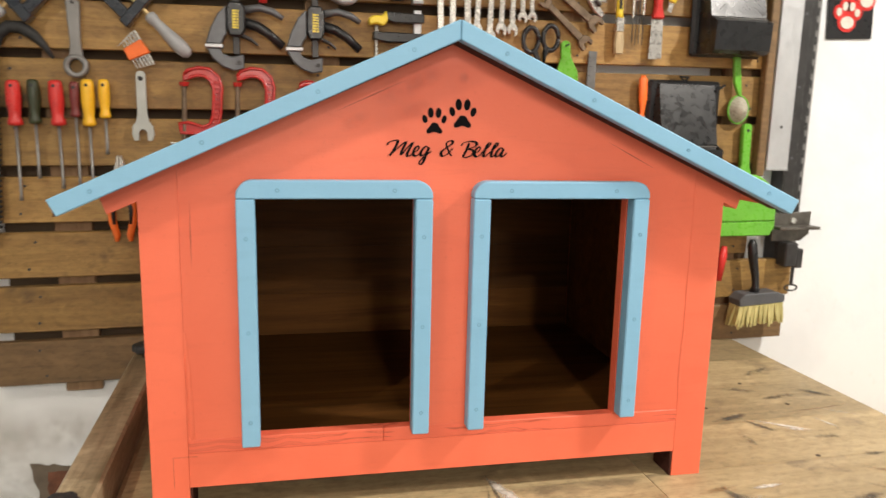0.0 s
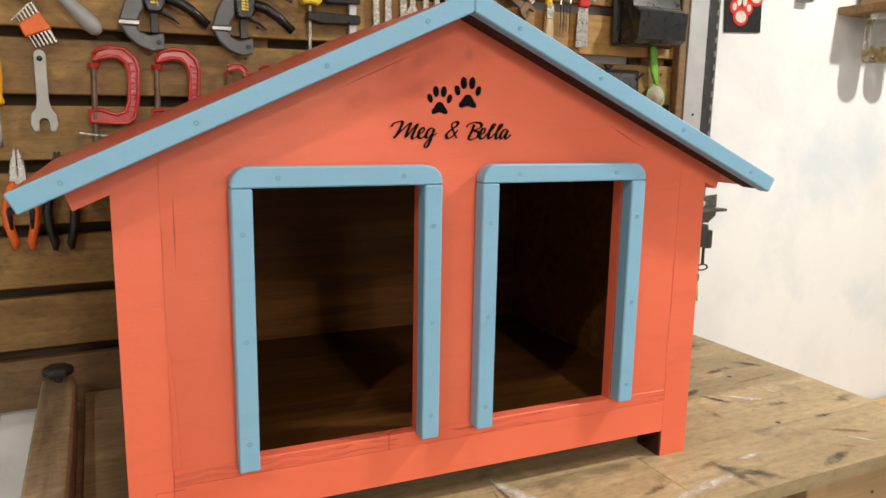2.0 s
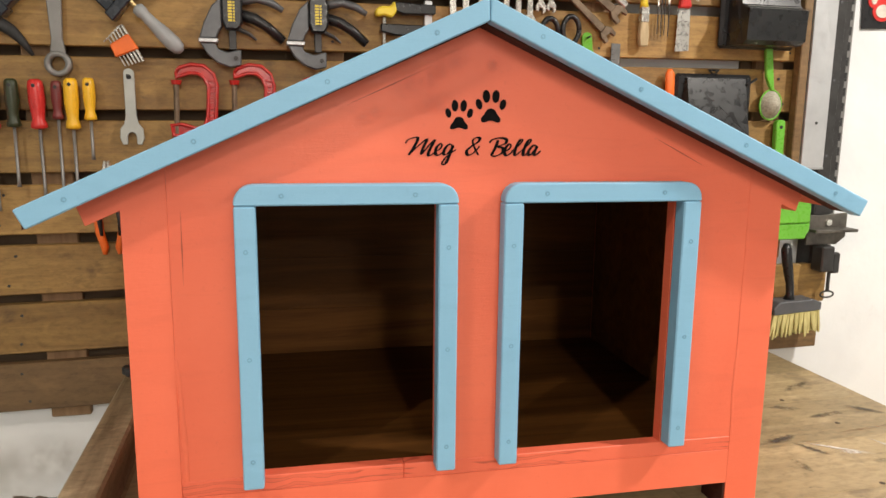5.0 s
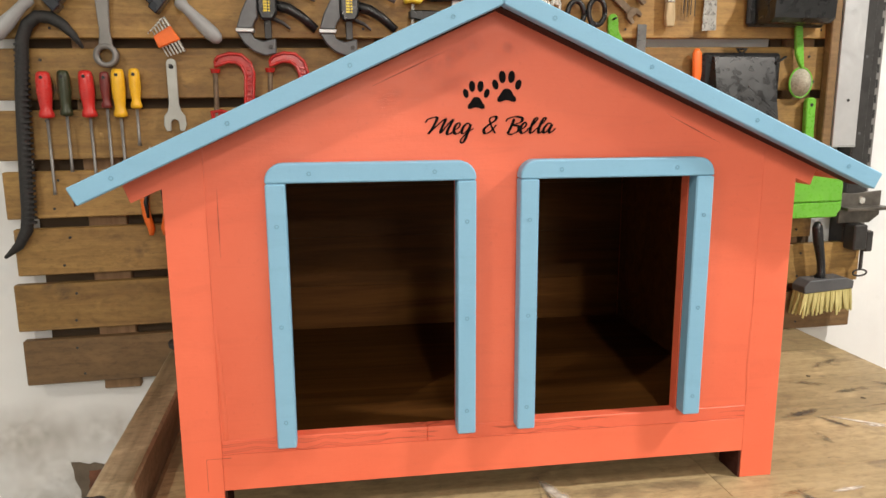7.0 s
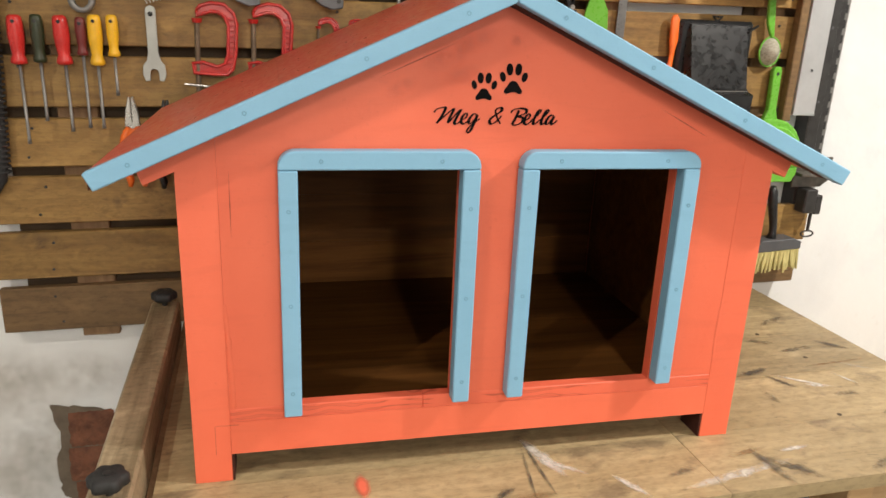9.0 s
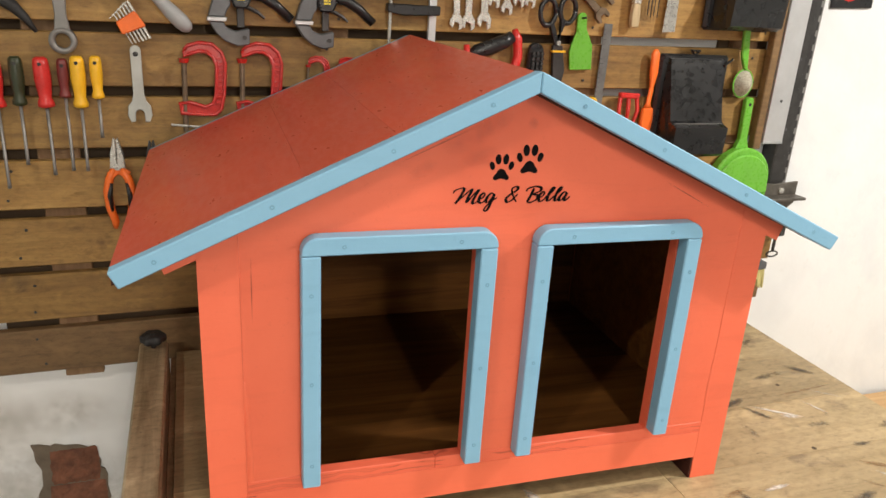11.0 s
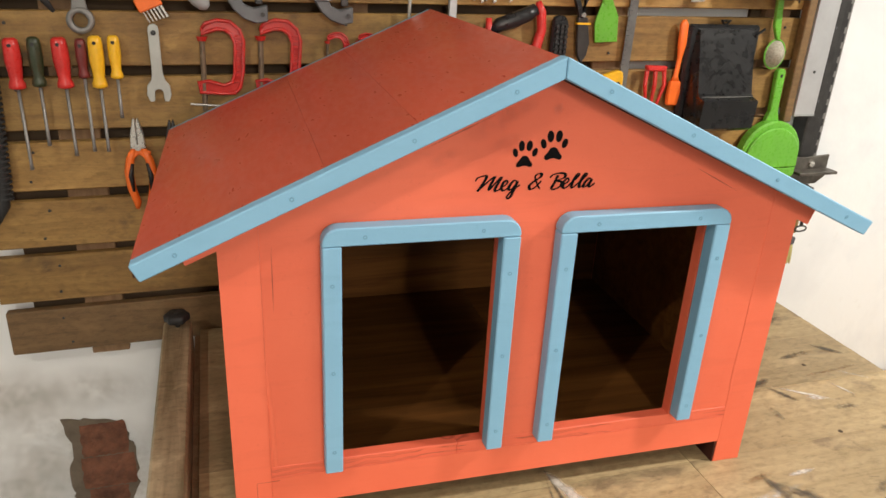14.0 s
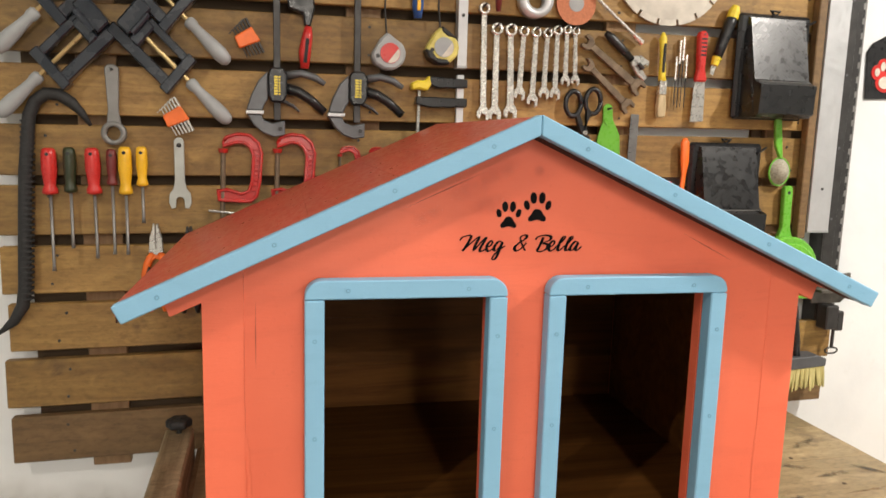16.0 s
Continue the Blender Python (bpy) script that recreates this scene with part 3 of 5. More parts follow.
        part("filler_ridge", tube(pts, rad, 8), CORAL, t, smooth=True)
    # rubbed places in the paint of the gable
    for k, (x, z, w, h, turn) in enumerate(((0.318, 0.560, 0.075, 0.040, 24), (0.352, 0.578, 0.06, 0.03, 24), (0.402, 0.577, 0.016, 0.018, 0), (0.262, 0.520, 0.05, 0.022, 25), (0.34, 0.535, 0.06, 0.03, 10))):
        part("rubbed_paint", film(x, -0.0001 - 0.00003 * k, z, w, h, turn), CORAL_RUB, t)
    # paws and lettering
    for px, pz, k, tilt in ((0.365, 0.5235, 0.90, 0), (0.402, 0.5335, 1.0, 0)):
        pawprint(t, px, pz, k, tilt)
    lettering(t)
    return t


def screw(x, y, z, parent):
    b = annulus(x, z, 0.0028, 0.0013, y - 0.0003, y + 0.002, 10)
    part("screw", b, BLUE_DEEP, parent)


BLUE_DEEP = painted_wood("blue_paint_over_screw", (0.17, 0.36, 0.52), (0.12, 0.26, 0.38), 0.4)


def smooth_line(pts, n=5):
    """Points of a smooth curve through the given points."""
    out = []
    P = [pts[0], *pts, pts[-1]]
    for i in range(1, len(P) - 2):
        for k in range(n):
            u = k / n
            out.append(tuple(0.5 * (2 * P[i][j] + (P[i + 1][j] - P[i - 1][j]) * u + (2 * P[i - 1][j] - 5 * P[i][j] + 4 * P[i + 1][j] - P[i + 2][j]) * u * u + (3 * P[i][j] - P[i - 1][j] - 3 * P[i + 1][j] + P[i + 2][j]) * u ** 3) for j in range(2)))
    return out + [tuple(pts[-1])]


def pawprint(t, x, z, k, tilt):
    b = bmesh.new()
    for dx, dz, tw in ((-0.0140, 0.0015, 16), (-0.0056, 0.0105, 4), (0.0056, 0.0105, -4), (0.0140, 0.0015, -16)):
        rx, rz = (0.0036, 0.0060) if abs(dx) > 0.01 else (0.0042, 0.0072)
        c, s_ = math.cos(radians(tw)), math.sin(radians(tw))
        prism([(x + k * (dx + rx * math.cos(a) * c - rz * math.sin(a) * s_), z + k * (dz + rx * math.cos(a) * s_ + rz * math.sin(a) * c)) for a in [2 * math.pi * i / 18 for i in range(18)]], -0.0003, 0.0012, 0, b)
    half = [(0.0, -0.0030), (0.0042, -0.0044), (0.0078, -0.0098), (0.0112, -0.0142), (0.0108, -0.0180), (0.0072, -0.0186), (0.0034, -0.0172), (0.0, -0.0166)]
    pad = smooth_line(half, 4)
    pad = pad + [(-u, v) for u, v in pad[-2:0:-1]]
    prism([(x + k * u, z + k * v) for u, v in pad], -0.0003, 0.0012, 0, b)
    part("paw_print", b, BLACK_PAINT, t, "black painted paw print")


SCRIPT = {
    "M": (((0.02, 0.72), (0.22, 0.96), (0.80, 1.04), (0.46, 0.32), (0.22, 0.0), (0.85, 0.58), (1.38, 0.98), (1.10, 0.34), (1.06, 0.06), (1.45, 0.52), (1.88, 0.94), (1.52, 0.24), (1.48, -0.02), (1.68, 0.0), (1.90, 0.18)),),
    "e": (((0.0, 0.22), (0.30, 0.34), (0.46, 0.56), (0.36, 0.70), (0.12, 0.46), (0.05, 0.10), (0.24, -0.02), (0.58, 0.20)),),
    "g": (((0.54, 0.60), (0.35, 0.66), (0.08, 0.38), (0.0, 0.07), (0.20, 0.04), (0.46, 0.34), (0.62, 0.62)), ((0.62, 0.62), (0.44, 0.16), (0.22, -0.40), (0.02, -0.62), (-0.10, -0.50), (0.20, -0.10), (0.80, 0.34))),
    "&": (((0.78, 0.0), (0.54, 0.40), (0.38, 0.88), (0.58, 1.08), (0.84, 1.06), (0.76, 0.84), (0.30, 0.54), (0.0, 0.24), (0.08, 0.0), (0.38, 0.08), (0.70, 0.38), (0.84, 0.56)),),
    "B": (((0.58, 0.94), (0.36, 0.40), (0.12, -0.04)), ((0.0, 0.76), (0.16, 0.96), (0.66, 1.08), (1.10, 1.0), (1.06, 0.74), (0.58, 0.54), (0.90, 0.42), (0.82, 0.12), (0.40, -0.08), (0.12, -0.04))),
    "l": (((0.0, 0.20), (0.50, 0.62), (0.74, 0.94), (0.58, 0.96), (0.34, 0.54), (0.22, 0.10), (0.34, 0.0), (0.58, 0.20)),),
    "a": (((0.56, 0.58), (0.34, 0.62), (0.06, 0.30), (0.02, 0.04), (0.20, 0.04), (0.46, 0.36), (0.62, 0.58)), ((0.62, 0.58), (0.42, 0.14), (0.52, 0.0), (0.86, 0.28))),
}


def lettering(t):
    """Brush script strokes, thick on the way down and thin on the way up."""
    unit, x0, z0 = 0.0179, 0.3035, 0.478
    b = bmesh.new()
    layer = 0
    for ch, at in (("M", 0.0), ("e", 1.88), ("g", 2.46), ("&", 3.96), ("B", 5.46), ("e", 6.42), ("l", 6.92), ("l", 7.50), ("a", 8.06)):
        for stroke in SCRIPT[ch]:
            pts = smooth_line(stroke, 6)
            L, R = [], []
            for i, (u, v) in enumerate(pts):
                (ua, va), (ub, vb) = pts[max(i - 1, 0)], pts[min(i + 1, len(pts) - 1)]
                d = math.hypot(ub - ua, vb - va) or 1.0
                dx, dz = (ub - ua) / d, (vb - va) / d
                w = 0.030 + 0.077 * abs(dx * 0.35 - dz * 0.94) * (1.0 if dz < 0 else 0.35)
                w *= 0.6 if i in (0, len(pts) - 1) else 1.0
                L.append((u - dz * w, v + dx * w))
                R.append((u + dz * w, v - dx * w))
            layer += 1
            y = -0.0004 - 0.00002 * layer
            vl = [b.verts.new((x0 + unit * (at + u), y, z0 + unit * v)) for u, v in L]
            vr = [b.verts.new((x0 + unit * (at + u), y, z0 + unit * v)) for u, v in R]
            for i in range(len(pts) - 1):
                b.faces.new((vl[i], vl[i + 1], vr[i + 1], vr[i]))
    r = bmesh.ops.extrude_face_region(b, geom=list(b.faces))
    bmesh.ops.translate(b, verts=[g for g in r["geom"] if isinstance(g, bmesh.types.BMVert)], vec=(0, 0.0011, 0))
    part("lettering", b, BLACK_PAINT, t, "black painted script reading Meg & Bella")


dog_house()

# ---- tools on the slat board ----
TY = 1.612          # backs of the tools, just off the slats


def hook(t, x, z):
    """The nail that a tool hangs from."""
    part("nail", tube([(x, SF + 0.004, z), (x, TY - 0.022, z + 0.002)], 0.0022, 8), DARK_STEEL, t, "steel nail")


def crowbar():
    t = thing("crowbar", (-0.41, TY, 1.09), "black ribbed crowbar with a hooked end", "crowbar")
    y = TY - 0.013
    path = [(-0.300, 1.470), (-0.314, 1.492), (-0.330, 1.510), (-0.350, 1.523), (-0.372, 1.524), (-0.390, 1.510), (-0.401, 1.485), (-0.406, 1.44), (-0.412, 1.389), (-0.417, 1.31), (-0.421, 1.235), (-0.424, 1.17), (-0.429, 1.138), (-0.446, 1.108), (-0.472, 1.086)]
    r = [0.003, 0.007, 0.010] + [0.0115] * 10 + [0.009, 0.003]
    part("bar", tube([(x, y, z) for x, z in path], r, 10), RUBBER, t, smooth=True)
    for i in range(34):
        z = 1.475 - i * 0.0098
        x = -0.404 - (1.475 - z) * 0.055
        part("rib", tube([(x, y, z + 0.0018), (x, y, z - 0.0018)], 0.0128, 10), RUBBER, t)


def ring_wrench():
    t = thing("ring_wrench", (-0.262, TY, 1.44), "dull grey striking wrench with one ring end", "wrench")
    b = prism([(-0.275, 1.575), (-0.268, 1.581), (-0.257, 1.581), (-0.250, 1.575), (-0.253, 1.50), (-0.249, 1.47), (-0.275, 1.47), (-0.271, 1.50)], TY - 0.010, TY - 0.002, 0.0015)
    part("shank", b, WRENCH_GREY, t)
    part("ring", annulus(-0.262, 1.457, 0.0215, 0.0125, TY - 0.016, TY - 0.001, 24), WRENCH_GREY, t, smooth=True)
    hook(t, -0.262, 1.571)


SPANNER_GREY = plain("zinc_grey_steel", (0.43, 0.45, 0.42), 0.42, 0.2, 0.3, 16, 0.06)
WRENCH_GREY = plain("dull_wrench_steel", (0.24, 0.235, 0.225), 0.42, 0.4, 0.35, 14, 0.08)
SHAFT = plain("screwdriver_shaft", (0.26, 0.255, 0.245), 0.42, 0.5, 0.3)


def screwdriver(x, top, neck, tip, mat, colour, r, lean=0.0):
    t = thing("screwdriver", (x, TY, tip), f"screwdriver with {colour} handle hung through a slat", "screwdriver", "screwdrivers on the slat board")
    y = TY - 0.016
    n = top - neck
    prof = [(0.0, 0.55), (0.04, 0.85), (0.14, 0.95), (0.45, 1.0), (0.66, 0.84), (0.80, 0.74), (0.90, 0.98), (0.97, 1.0), (1.0, 0.6)]
    h = part("handle", tube([(x + lean * f, y, top - n * f) for f, _ in prof], [r * k for _, k in prof], 14), mat, t, smooth=True)
    part("shaft", tube([(x + lean, y, neck), (x + lean * 1.4, y, tip + 0.012), (x + lean * 1.4, y, tip)], [0.0028, 0.0028, 0.0036], 8, flat=1.0), SHAFT, t, smooth=True)
    part("hang_hole", tube([(x, y - r * 0.98, top - 0.011), (x, y - r * 0.6, top - 0.011)], 0.0032, 8), RUBBER, h)


def flat_spanner():
    t = thing("flat_spanner", (-0.15, TY, 1.318), "pale grey flat open ended spanner", "spanner")
    out = [(-0.159, 1.442), *arc(-0.150, 1.444, 0.009, 0.009, 180, 0, 6), (-0.141, 1.37), (-0.138, 1.356), (-0.131, 1.347), (-0.1295, 1.330), (-0.134, 1.318), (-0.142, 1.319), (-0.1425, 1.331), *arc(-0.150, 1.333, 0.0075, 0.0075, 0, 180, 6), (-0.158, 1.319), (-0.166, 1.318), (-0.1705, 1.330), (-0.169, 1.347), (-0.162, 1.356), (-0.159, 1.37)]
    part("body", prism(out, TY - 0.008, TY - 0.002, 0.001), SPANNER_GREY, t)
    part("hang_hole", tube([(-0.150, TY - 0.0086, 1.438), (-0.150, TY - 0.007, 1.438)], 0.0045, 10), RUBBER, t)
    hook(t, -0.150, 1.438)


def pliers(x, top, mat, label, dark=False):
    t = thing("pliers", (x, TY, top - 0.17), label, "pliers", "pliers on the slat board")
    y0, y1 = TY - 0.018, TY - 0.006
    for sg in (1, -1):
        jaw = [(x + sg * 0.0006, top - 0.002), (x + sg * 0.004, top + 0.001), (x + sg * 0.011, top - 0.028), (x + sg * 0.0135, top - 0.055), (x + sg * 0.0003, top - 0.055)]
        j = part("jaw", prism(jaw, y0, y1, 0.0012), DARK_STEEL if dark else STEEL, t)
    part("pivot", tube([(x, y0 - 0.002, top - 0.052), (x, y1, top - 0.052)], 0.006, 12), STEEL, j)
    if not dark:
        part("guard", prism([(x - 0.020, top - 0.064), (x - 0.008, top - 0.055), (x + 0.008, top - 0.055), (x + 0.022, top - 0.062), (x + 0.014, top - 0.076), (x, top - 0.066), (x - 0.013, top - 0.078)], y0 + 0.001, y1 - 0.001, 0.002), mat, t)
        for sg in (-1, 1):
            part("grip_inlay", tube([(x + sg * 0.013, y0 + 0.0012, top - 0.082), (x + sg * 0.0175, y0 + 0.0005, top - 0.105), (x + sg * 0.0155, y0 + 0.001, top - 0.135)], [0.003, 0.005, 0.003], 8), BLACK, t, "black inlay of the grip", True)
    for sg in (-1, 1):
        pts = [(x + sg * 0.006, top - 0.056), (x + sg * 0.016, top - 0.075), (x + sg * 0.021, top - 0.10), (x + sg * 0.019, top - 0.13), (x + sg * 0.012, top - 0.158), (x + sg * 0.013, top - 0.17)]
        part("grip", tube([(a, (y0 + y1) / 2, c) for a, c in pts], [0.006, 0.0075, 0.008, 0.0078, 0.007, 0.004], 10), mat, t, smooth=True)


def c_clamp(x, z, k):
    t = thing("c_clamp", (x, TY, z - 0.12 * k), "glossy red cast C clamp with a steel screw", "clamp", "red C clamps on the slat board")
    y0, y1 = TY - 0.020, TY - 0.004
    o = [(-0.036, -0.004), (-0.030, 0.004), (-0.010, 0.010), (0.012, 0.008), (0.028, -0.006), (0.034, -0.026), (0.030, -0.080), (0.024, -0.108), (0.014, -0.118), (-0.008, -0.118), (-0.046, -0.116), (-0.048, -0.098), (-0.030, -0.096), (-0.004, -0.104), (0.010, -0.098), (0.016, -0.080), (0.019, -0.030), (0.013, -0.014), (0.002, -0.006), (-0.012, -0.005), (-0.026, -0.010), (-0.036, -0.014)]
    o = [(x + a * k, z + c * k) for a, c in o]
    f = part("frame", prism(o, y0 + 0.0045, y1 - 0.002, 0.0008 * k), RED, t)
    edge = [(px, y0 + 0.0035, pz) for px, pz in o]
    part("flange", tube(edge + edge[:1], 0.0034 * k, 8), RED, f, smooth=True)
    for i in range(9):
        zz = -0.018 - i * 0.0098
        part("cast_rib", box(x + (0.019 - 0.0006 * i) * k, x + (0.0305 - 0.0006 * i) * k, y0 + 0.0015, y0 + 0.006, z + (zz - 0.0026) * k, z + (zz + 0.0026) * k, 0.0012), RED, f)
    xs = x - 0.037 * k
    s = part("screw", tube([(xs, (y0 + y1) / 2, z - 0.026 * k), (xs - 0.003 * k, (y0 + y1) / 2, z - 0.150 * k)], 0.0048 * k, 10), RUSTED, t)
    part("swivel_pad", tube([(xs, (y0 + y1) / 2, z - 0.018 * k), (xs, (y0 + y1) / 2, z - 0.026 * k)], [0.010 * k, 0.008 * k], 12), RED, s)
    part("tommy_bar", tube([(xs - 0.028 * k, y0, z - 0.136 * k), (xs + 0.030 * k, y0 + 0.01, z - 0.143 * k)], 0.0022 * k, 8), STEEL, s)


def hex_keys(x, z, deg, metal):
    t = thing("hex_key_set", (x, TY, z - 0.03), "folding hex key set in an orange plastic holder", "hex keys", "hex key sets on the slat board")
    y = TY - 0.012
    part("holder", turned(prism([(x - 0.021, z + 0.013), (x + 0.016, z + 0.016), (x + 0.019, z - 0.014), (x - 0.023, z - 0.010)], y - 0.006, y + 0.006, 0.002), x, z, deg), ORANGE, t)
    for i in range(6):
        px = x - 0.017 + i * 0.0062
        r = 0.0012 + 0.0003 * i
        part("key", turned(tube([(px - 0.010, y, z + 0.022 + 0.002 * i), (px, y, z + 0.024 + 0.002 * i), (px, y, z - 0.030 - 0.001 * i)], r, 6), x, z, deg), metal, t)


def corner_clamp(cx, cz):
    t = thing("corner_clamp", (cx, TY, cz - 0.17), "black cast corner clamp with grey plastic handles", "corner clamp", "corner clamps on the slat board")
    for sg in (-1, 1):
        y0, y1 = TY - 0.030 - 0.0012 * (sg > 0), TY - 0.006 - 0.0012 * (sg > 0)

        def P(a, b):
            """a metres outward along the arm, b metres to its upper side."""
            return (cx + sg * (a * 0.66 + b * 0.61), cz - a * 0.678 + b * 0.735)
        part("arm", prism([P(-0.01, -0.011), P(0.140, -0.011), P(0.140, 0.011), P(-0.01, 0.011)], y0, y1, 0.002), SLATE, t)
        part("outer_arm", prism([P(0.035, 0.050), P(0.130, 0.050), P(0.130, 0.066), P(0.035, 0.066)], y0, y1, 0.002), SLATE, t)
        part("end_block", prism([P(0.126, -0.016), P(0.146, -0.016), P(0.146, 0.070), P(0.126, 0.070)], y0 - 0.004, y1, 0.002), SLATE, t)
        part("clamp_face", prism([P(-0.004, 0.012), P(0.028, 0.012), P(0.028, 0.078), P(-0.004, 0.078)], y0 - 0.010, y1 + 0.001, 0.003), SLATE, t)
        part("slide", tube([(P(0.03, 0.020)[0], y0 - 0.010, P(0.03, 0.020)[1]), (P(0.03, 0.066)[0], y0 - 0.010, P(0.03, 0.066)[1])], 0.006, 10), SLATE, t)
        part("jaw", prism([P(0.030, 0.008), P(0.052, 0.008), P(0.052, 0.058), P(0.030, 0.058)], y0 - 0.004, y1, 0.003), SLATE, t)
        ym = (y0 + y1) / 2 - 0.006
        a0, a1 = P(0.05, 0.032), P(0.165, 0.032)
        part("screw_rod", tube([(a0[0], ym, a0[1]), (a1[0], ym, a1[1])], 0.0042, 8), BRASS, t, "brass coloured threaded rod")
        ks = [(0.158, 0.006), (0.162, 0.0108), (0.172, 0.0112), (0.179, 0.0092), (0.198, 0.0104), (0.222, 0.0132), (0.246, 0.0142), (0.260, 0.0115), (0.267, 0.005)]
        part("handle", tube([(P(a, 0.032)[0], ym, P(a, 0.032)[1]) for a, _ in ks], [r for _, r in ks], 14), GREY_PLASTIC, t, "grey plastic handle", True)


SLATE = plain("blue_black_enamel", (0.019, 0.025, 0.035), 0.25, 0, 0.2, 4, 0.0, 0.4)
BRASS = plain("brass_rod", (0.62, 0.46, 0.22), 0.35, 0.8)


def quick_clamp(x):
    t = thing("quick_clamp", (x, TY, 1.46), "black and grey one handed bar clamp", "bar clamp", "one handed bar clamps on the slat board")
    y0, y1 = TY - 0.030, TY - 0.004
    part("bar", box(x - 0.0065, x + 0.0065, TY - 0.014, TY - 0.007, 1.49, 2.06, 0.001), DARK_STEEL, t)
    body = part("body", prism([(x - 0.017, 1.578), (x - 0.011, 1.588), (x + 0.011, 1.588), (x + 0.019, 1.575), (x + 0.018, 1.537), (x + 0.011, 1.524), (x - 0.011, 1.524), (x - 0.017, 1.54)], y0, y1, 0.003), BLACK, t)
    for i in range(7):
        part("label_bar", box(x - 0.006, x + 0.001, y0 - 0.0012, y0 + 0.001, 1.5375 + 0.0052 * i, 1.5412 + 0.0052 * i), LEMON, body)
        part("label_bar", box(x + 0.0025, x + 0.006, y0 - 0.0012, y0 + 0.001, 1.5375 + 0.0052 * i, 1.5408 + 0.0052 * i), LEMON, body)
    jaw = [(x - 0.0172, 1.581), (x - 0.034, 1.564), (x - 0.048, 1.536), (x - 0.057, 1.508), (x - 0.028, 1.508), (x - 0.023, 1.521), (x - 0.0172, 1.528)]
    part("fixed_jaw", prism(jaw, y0 + 0.004, y1 - 0.002, 0.002), GREY_CAST, t)
    low = [(x - 0.056, 1.500), (x - 0.030, 1.500), (x - 0.026, 1.490), (x - 0.010, 1.484), (x + 0.014, 1.490), (x + 0.014, 1.462), (x - 0.006, 1.458), (x - 0.028, 1.466), (x - 0.044, 1.480)]
    lj = part("moving_jaw", prism(low, y0 + 0.004, y1 - 0.002, 0.002), GREY_CAST, t)
    part("rivet", tube([(x + 0.005, y0 + 0.001, 1.474), (x + 0.005, y0 + 0.006, 1.474)], 0.004, 10), DARK_STEEL, lj)
    part("pad", prism([(x - 0.058, 1.5075), (x - 0.024, 1.5075), (x - 0.026, 1.5005), (x - 0.058, 1.5005)], y0 + 0.001, y1, 0.001), ALU, t, "light pressure pad")
    part("release_lever", tube([(x + 0.014, TY - 0.016, 1.574), (x + 0.045, TY - 0.016, 1.580), (x + 0.070, TY - 0.016, 1.574), (x + 0.090, TY - 0.016, 1.562)], [0.008, 0.007, 0.007, 0.005], 10), GREY_CAST, t, "grey release lever", True)
    part("trigger", tube([(x + 0.012, TY - 0.016, 1.552), (x + 0.040, TY - 0.016, 1.545), (x + 0.062, TY - 0.016, 1.532), (x + 0.090, TY - 0.016, 1.508)], [0.010, 0.010, 0.009, 0.008], 10), BLACK, t, "black grip", True)
    part("quick_release", tube([(x + 0.008, TY - 0.014, 1.528), (x + 0.03, TY - 0.014, 1.518), (x + 0.042, TY - 0.014, 1.508)], [0.004, 0.0035, 0.002], 8), DARK_STEEL, t)


def combo_spanner(x, top, x2, bot, k):
    t = thing("combination_spanner", (x, TY, bot), "polished chrome combination spanner", "spanner", "chrome spanners in a row")
    y0, y1 = TY - 0.010, TY - 0.004
    z1, z0 = top - 0.012 * k, bot + 0.014 * k
    part("shank", prism([(x - 0.0050 * k, z1), (x + 0.0050 * k, z1), (x2 + 0.0062 * k, z0), (x2 - 0.0062 * k, z0)], y0, y1, 0.001), CHROME, t)
    part("ring_end", annulus(x, top - 0.004 * k, 0.0105 * k, 0.0062 * k, y0 - 0.003, y1 + 0.001, 18), CHROME, t, smooth=True)
    w = 0.0125 * k
    o = [(-0.5 * w, 0.016), (0.5 * w, 0.016), (w, 0.006), (0.95 * w, -0.008), (0.45 * w, -0.012), (0.42 * w, 0.0), (-0.30 * w, 0.003), (-0.45 * w, -0.008), (-0.95 * w, -0.004), (-w, 0.006)]
    part("open_end", prism([(x2 + a, bot + 0.006 * k + c * k) for a, c in o], y0 - 0.001, y1, 0.0008), CHROME, t)
    hook(t, x, top + 0.001)


def old_wrench(x0, z0, x1, z1, k, mat, label):
    t = thing("open_wrench", (x1, TY, z1), label, "wrench", "open wrenches on the slat board")
    ang = math.atan2(z1 - z0, x1 - x0)
    L = math.hypot(x1 - x0, z1 - z0)
    c, s_ = math.cos(ang), math.sin(ang)

    def P(u, v):
        return (x0 + u * c - v * s_, z0 + u * s_ + v * c)
    y0, y1 = TY - 0.012, TY - 0.004
    part("shank", prism([P(0.012, 0.007 * k), P(L - 0.014, 0.0085 * k), P(L - 0.014, -0.0085 * k), P(0.012, -0.007 * k)], y0, y1, 0.0012), mat, t)
    for u, g, kk in ((0.0, -1, 0.85), (L, 1, 1.0)):
        o = [(-0.016, 0.010), (-0.004, 0.017), (0.012, 0.016), (0.016, 0.008), (0.002, 0.006), (0.0, -0.006), (0.012, -0.010), (0.010, -0.018), (-0.006, -0.017), (-0.016, -0.010)]
        part("jaw", prism([P(u + g * a * k * kk, b * k * kk) for a, b in o], y0 - 0.001, y1 + 0.001, 0.001), mat, t)


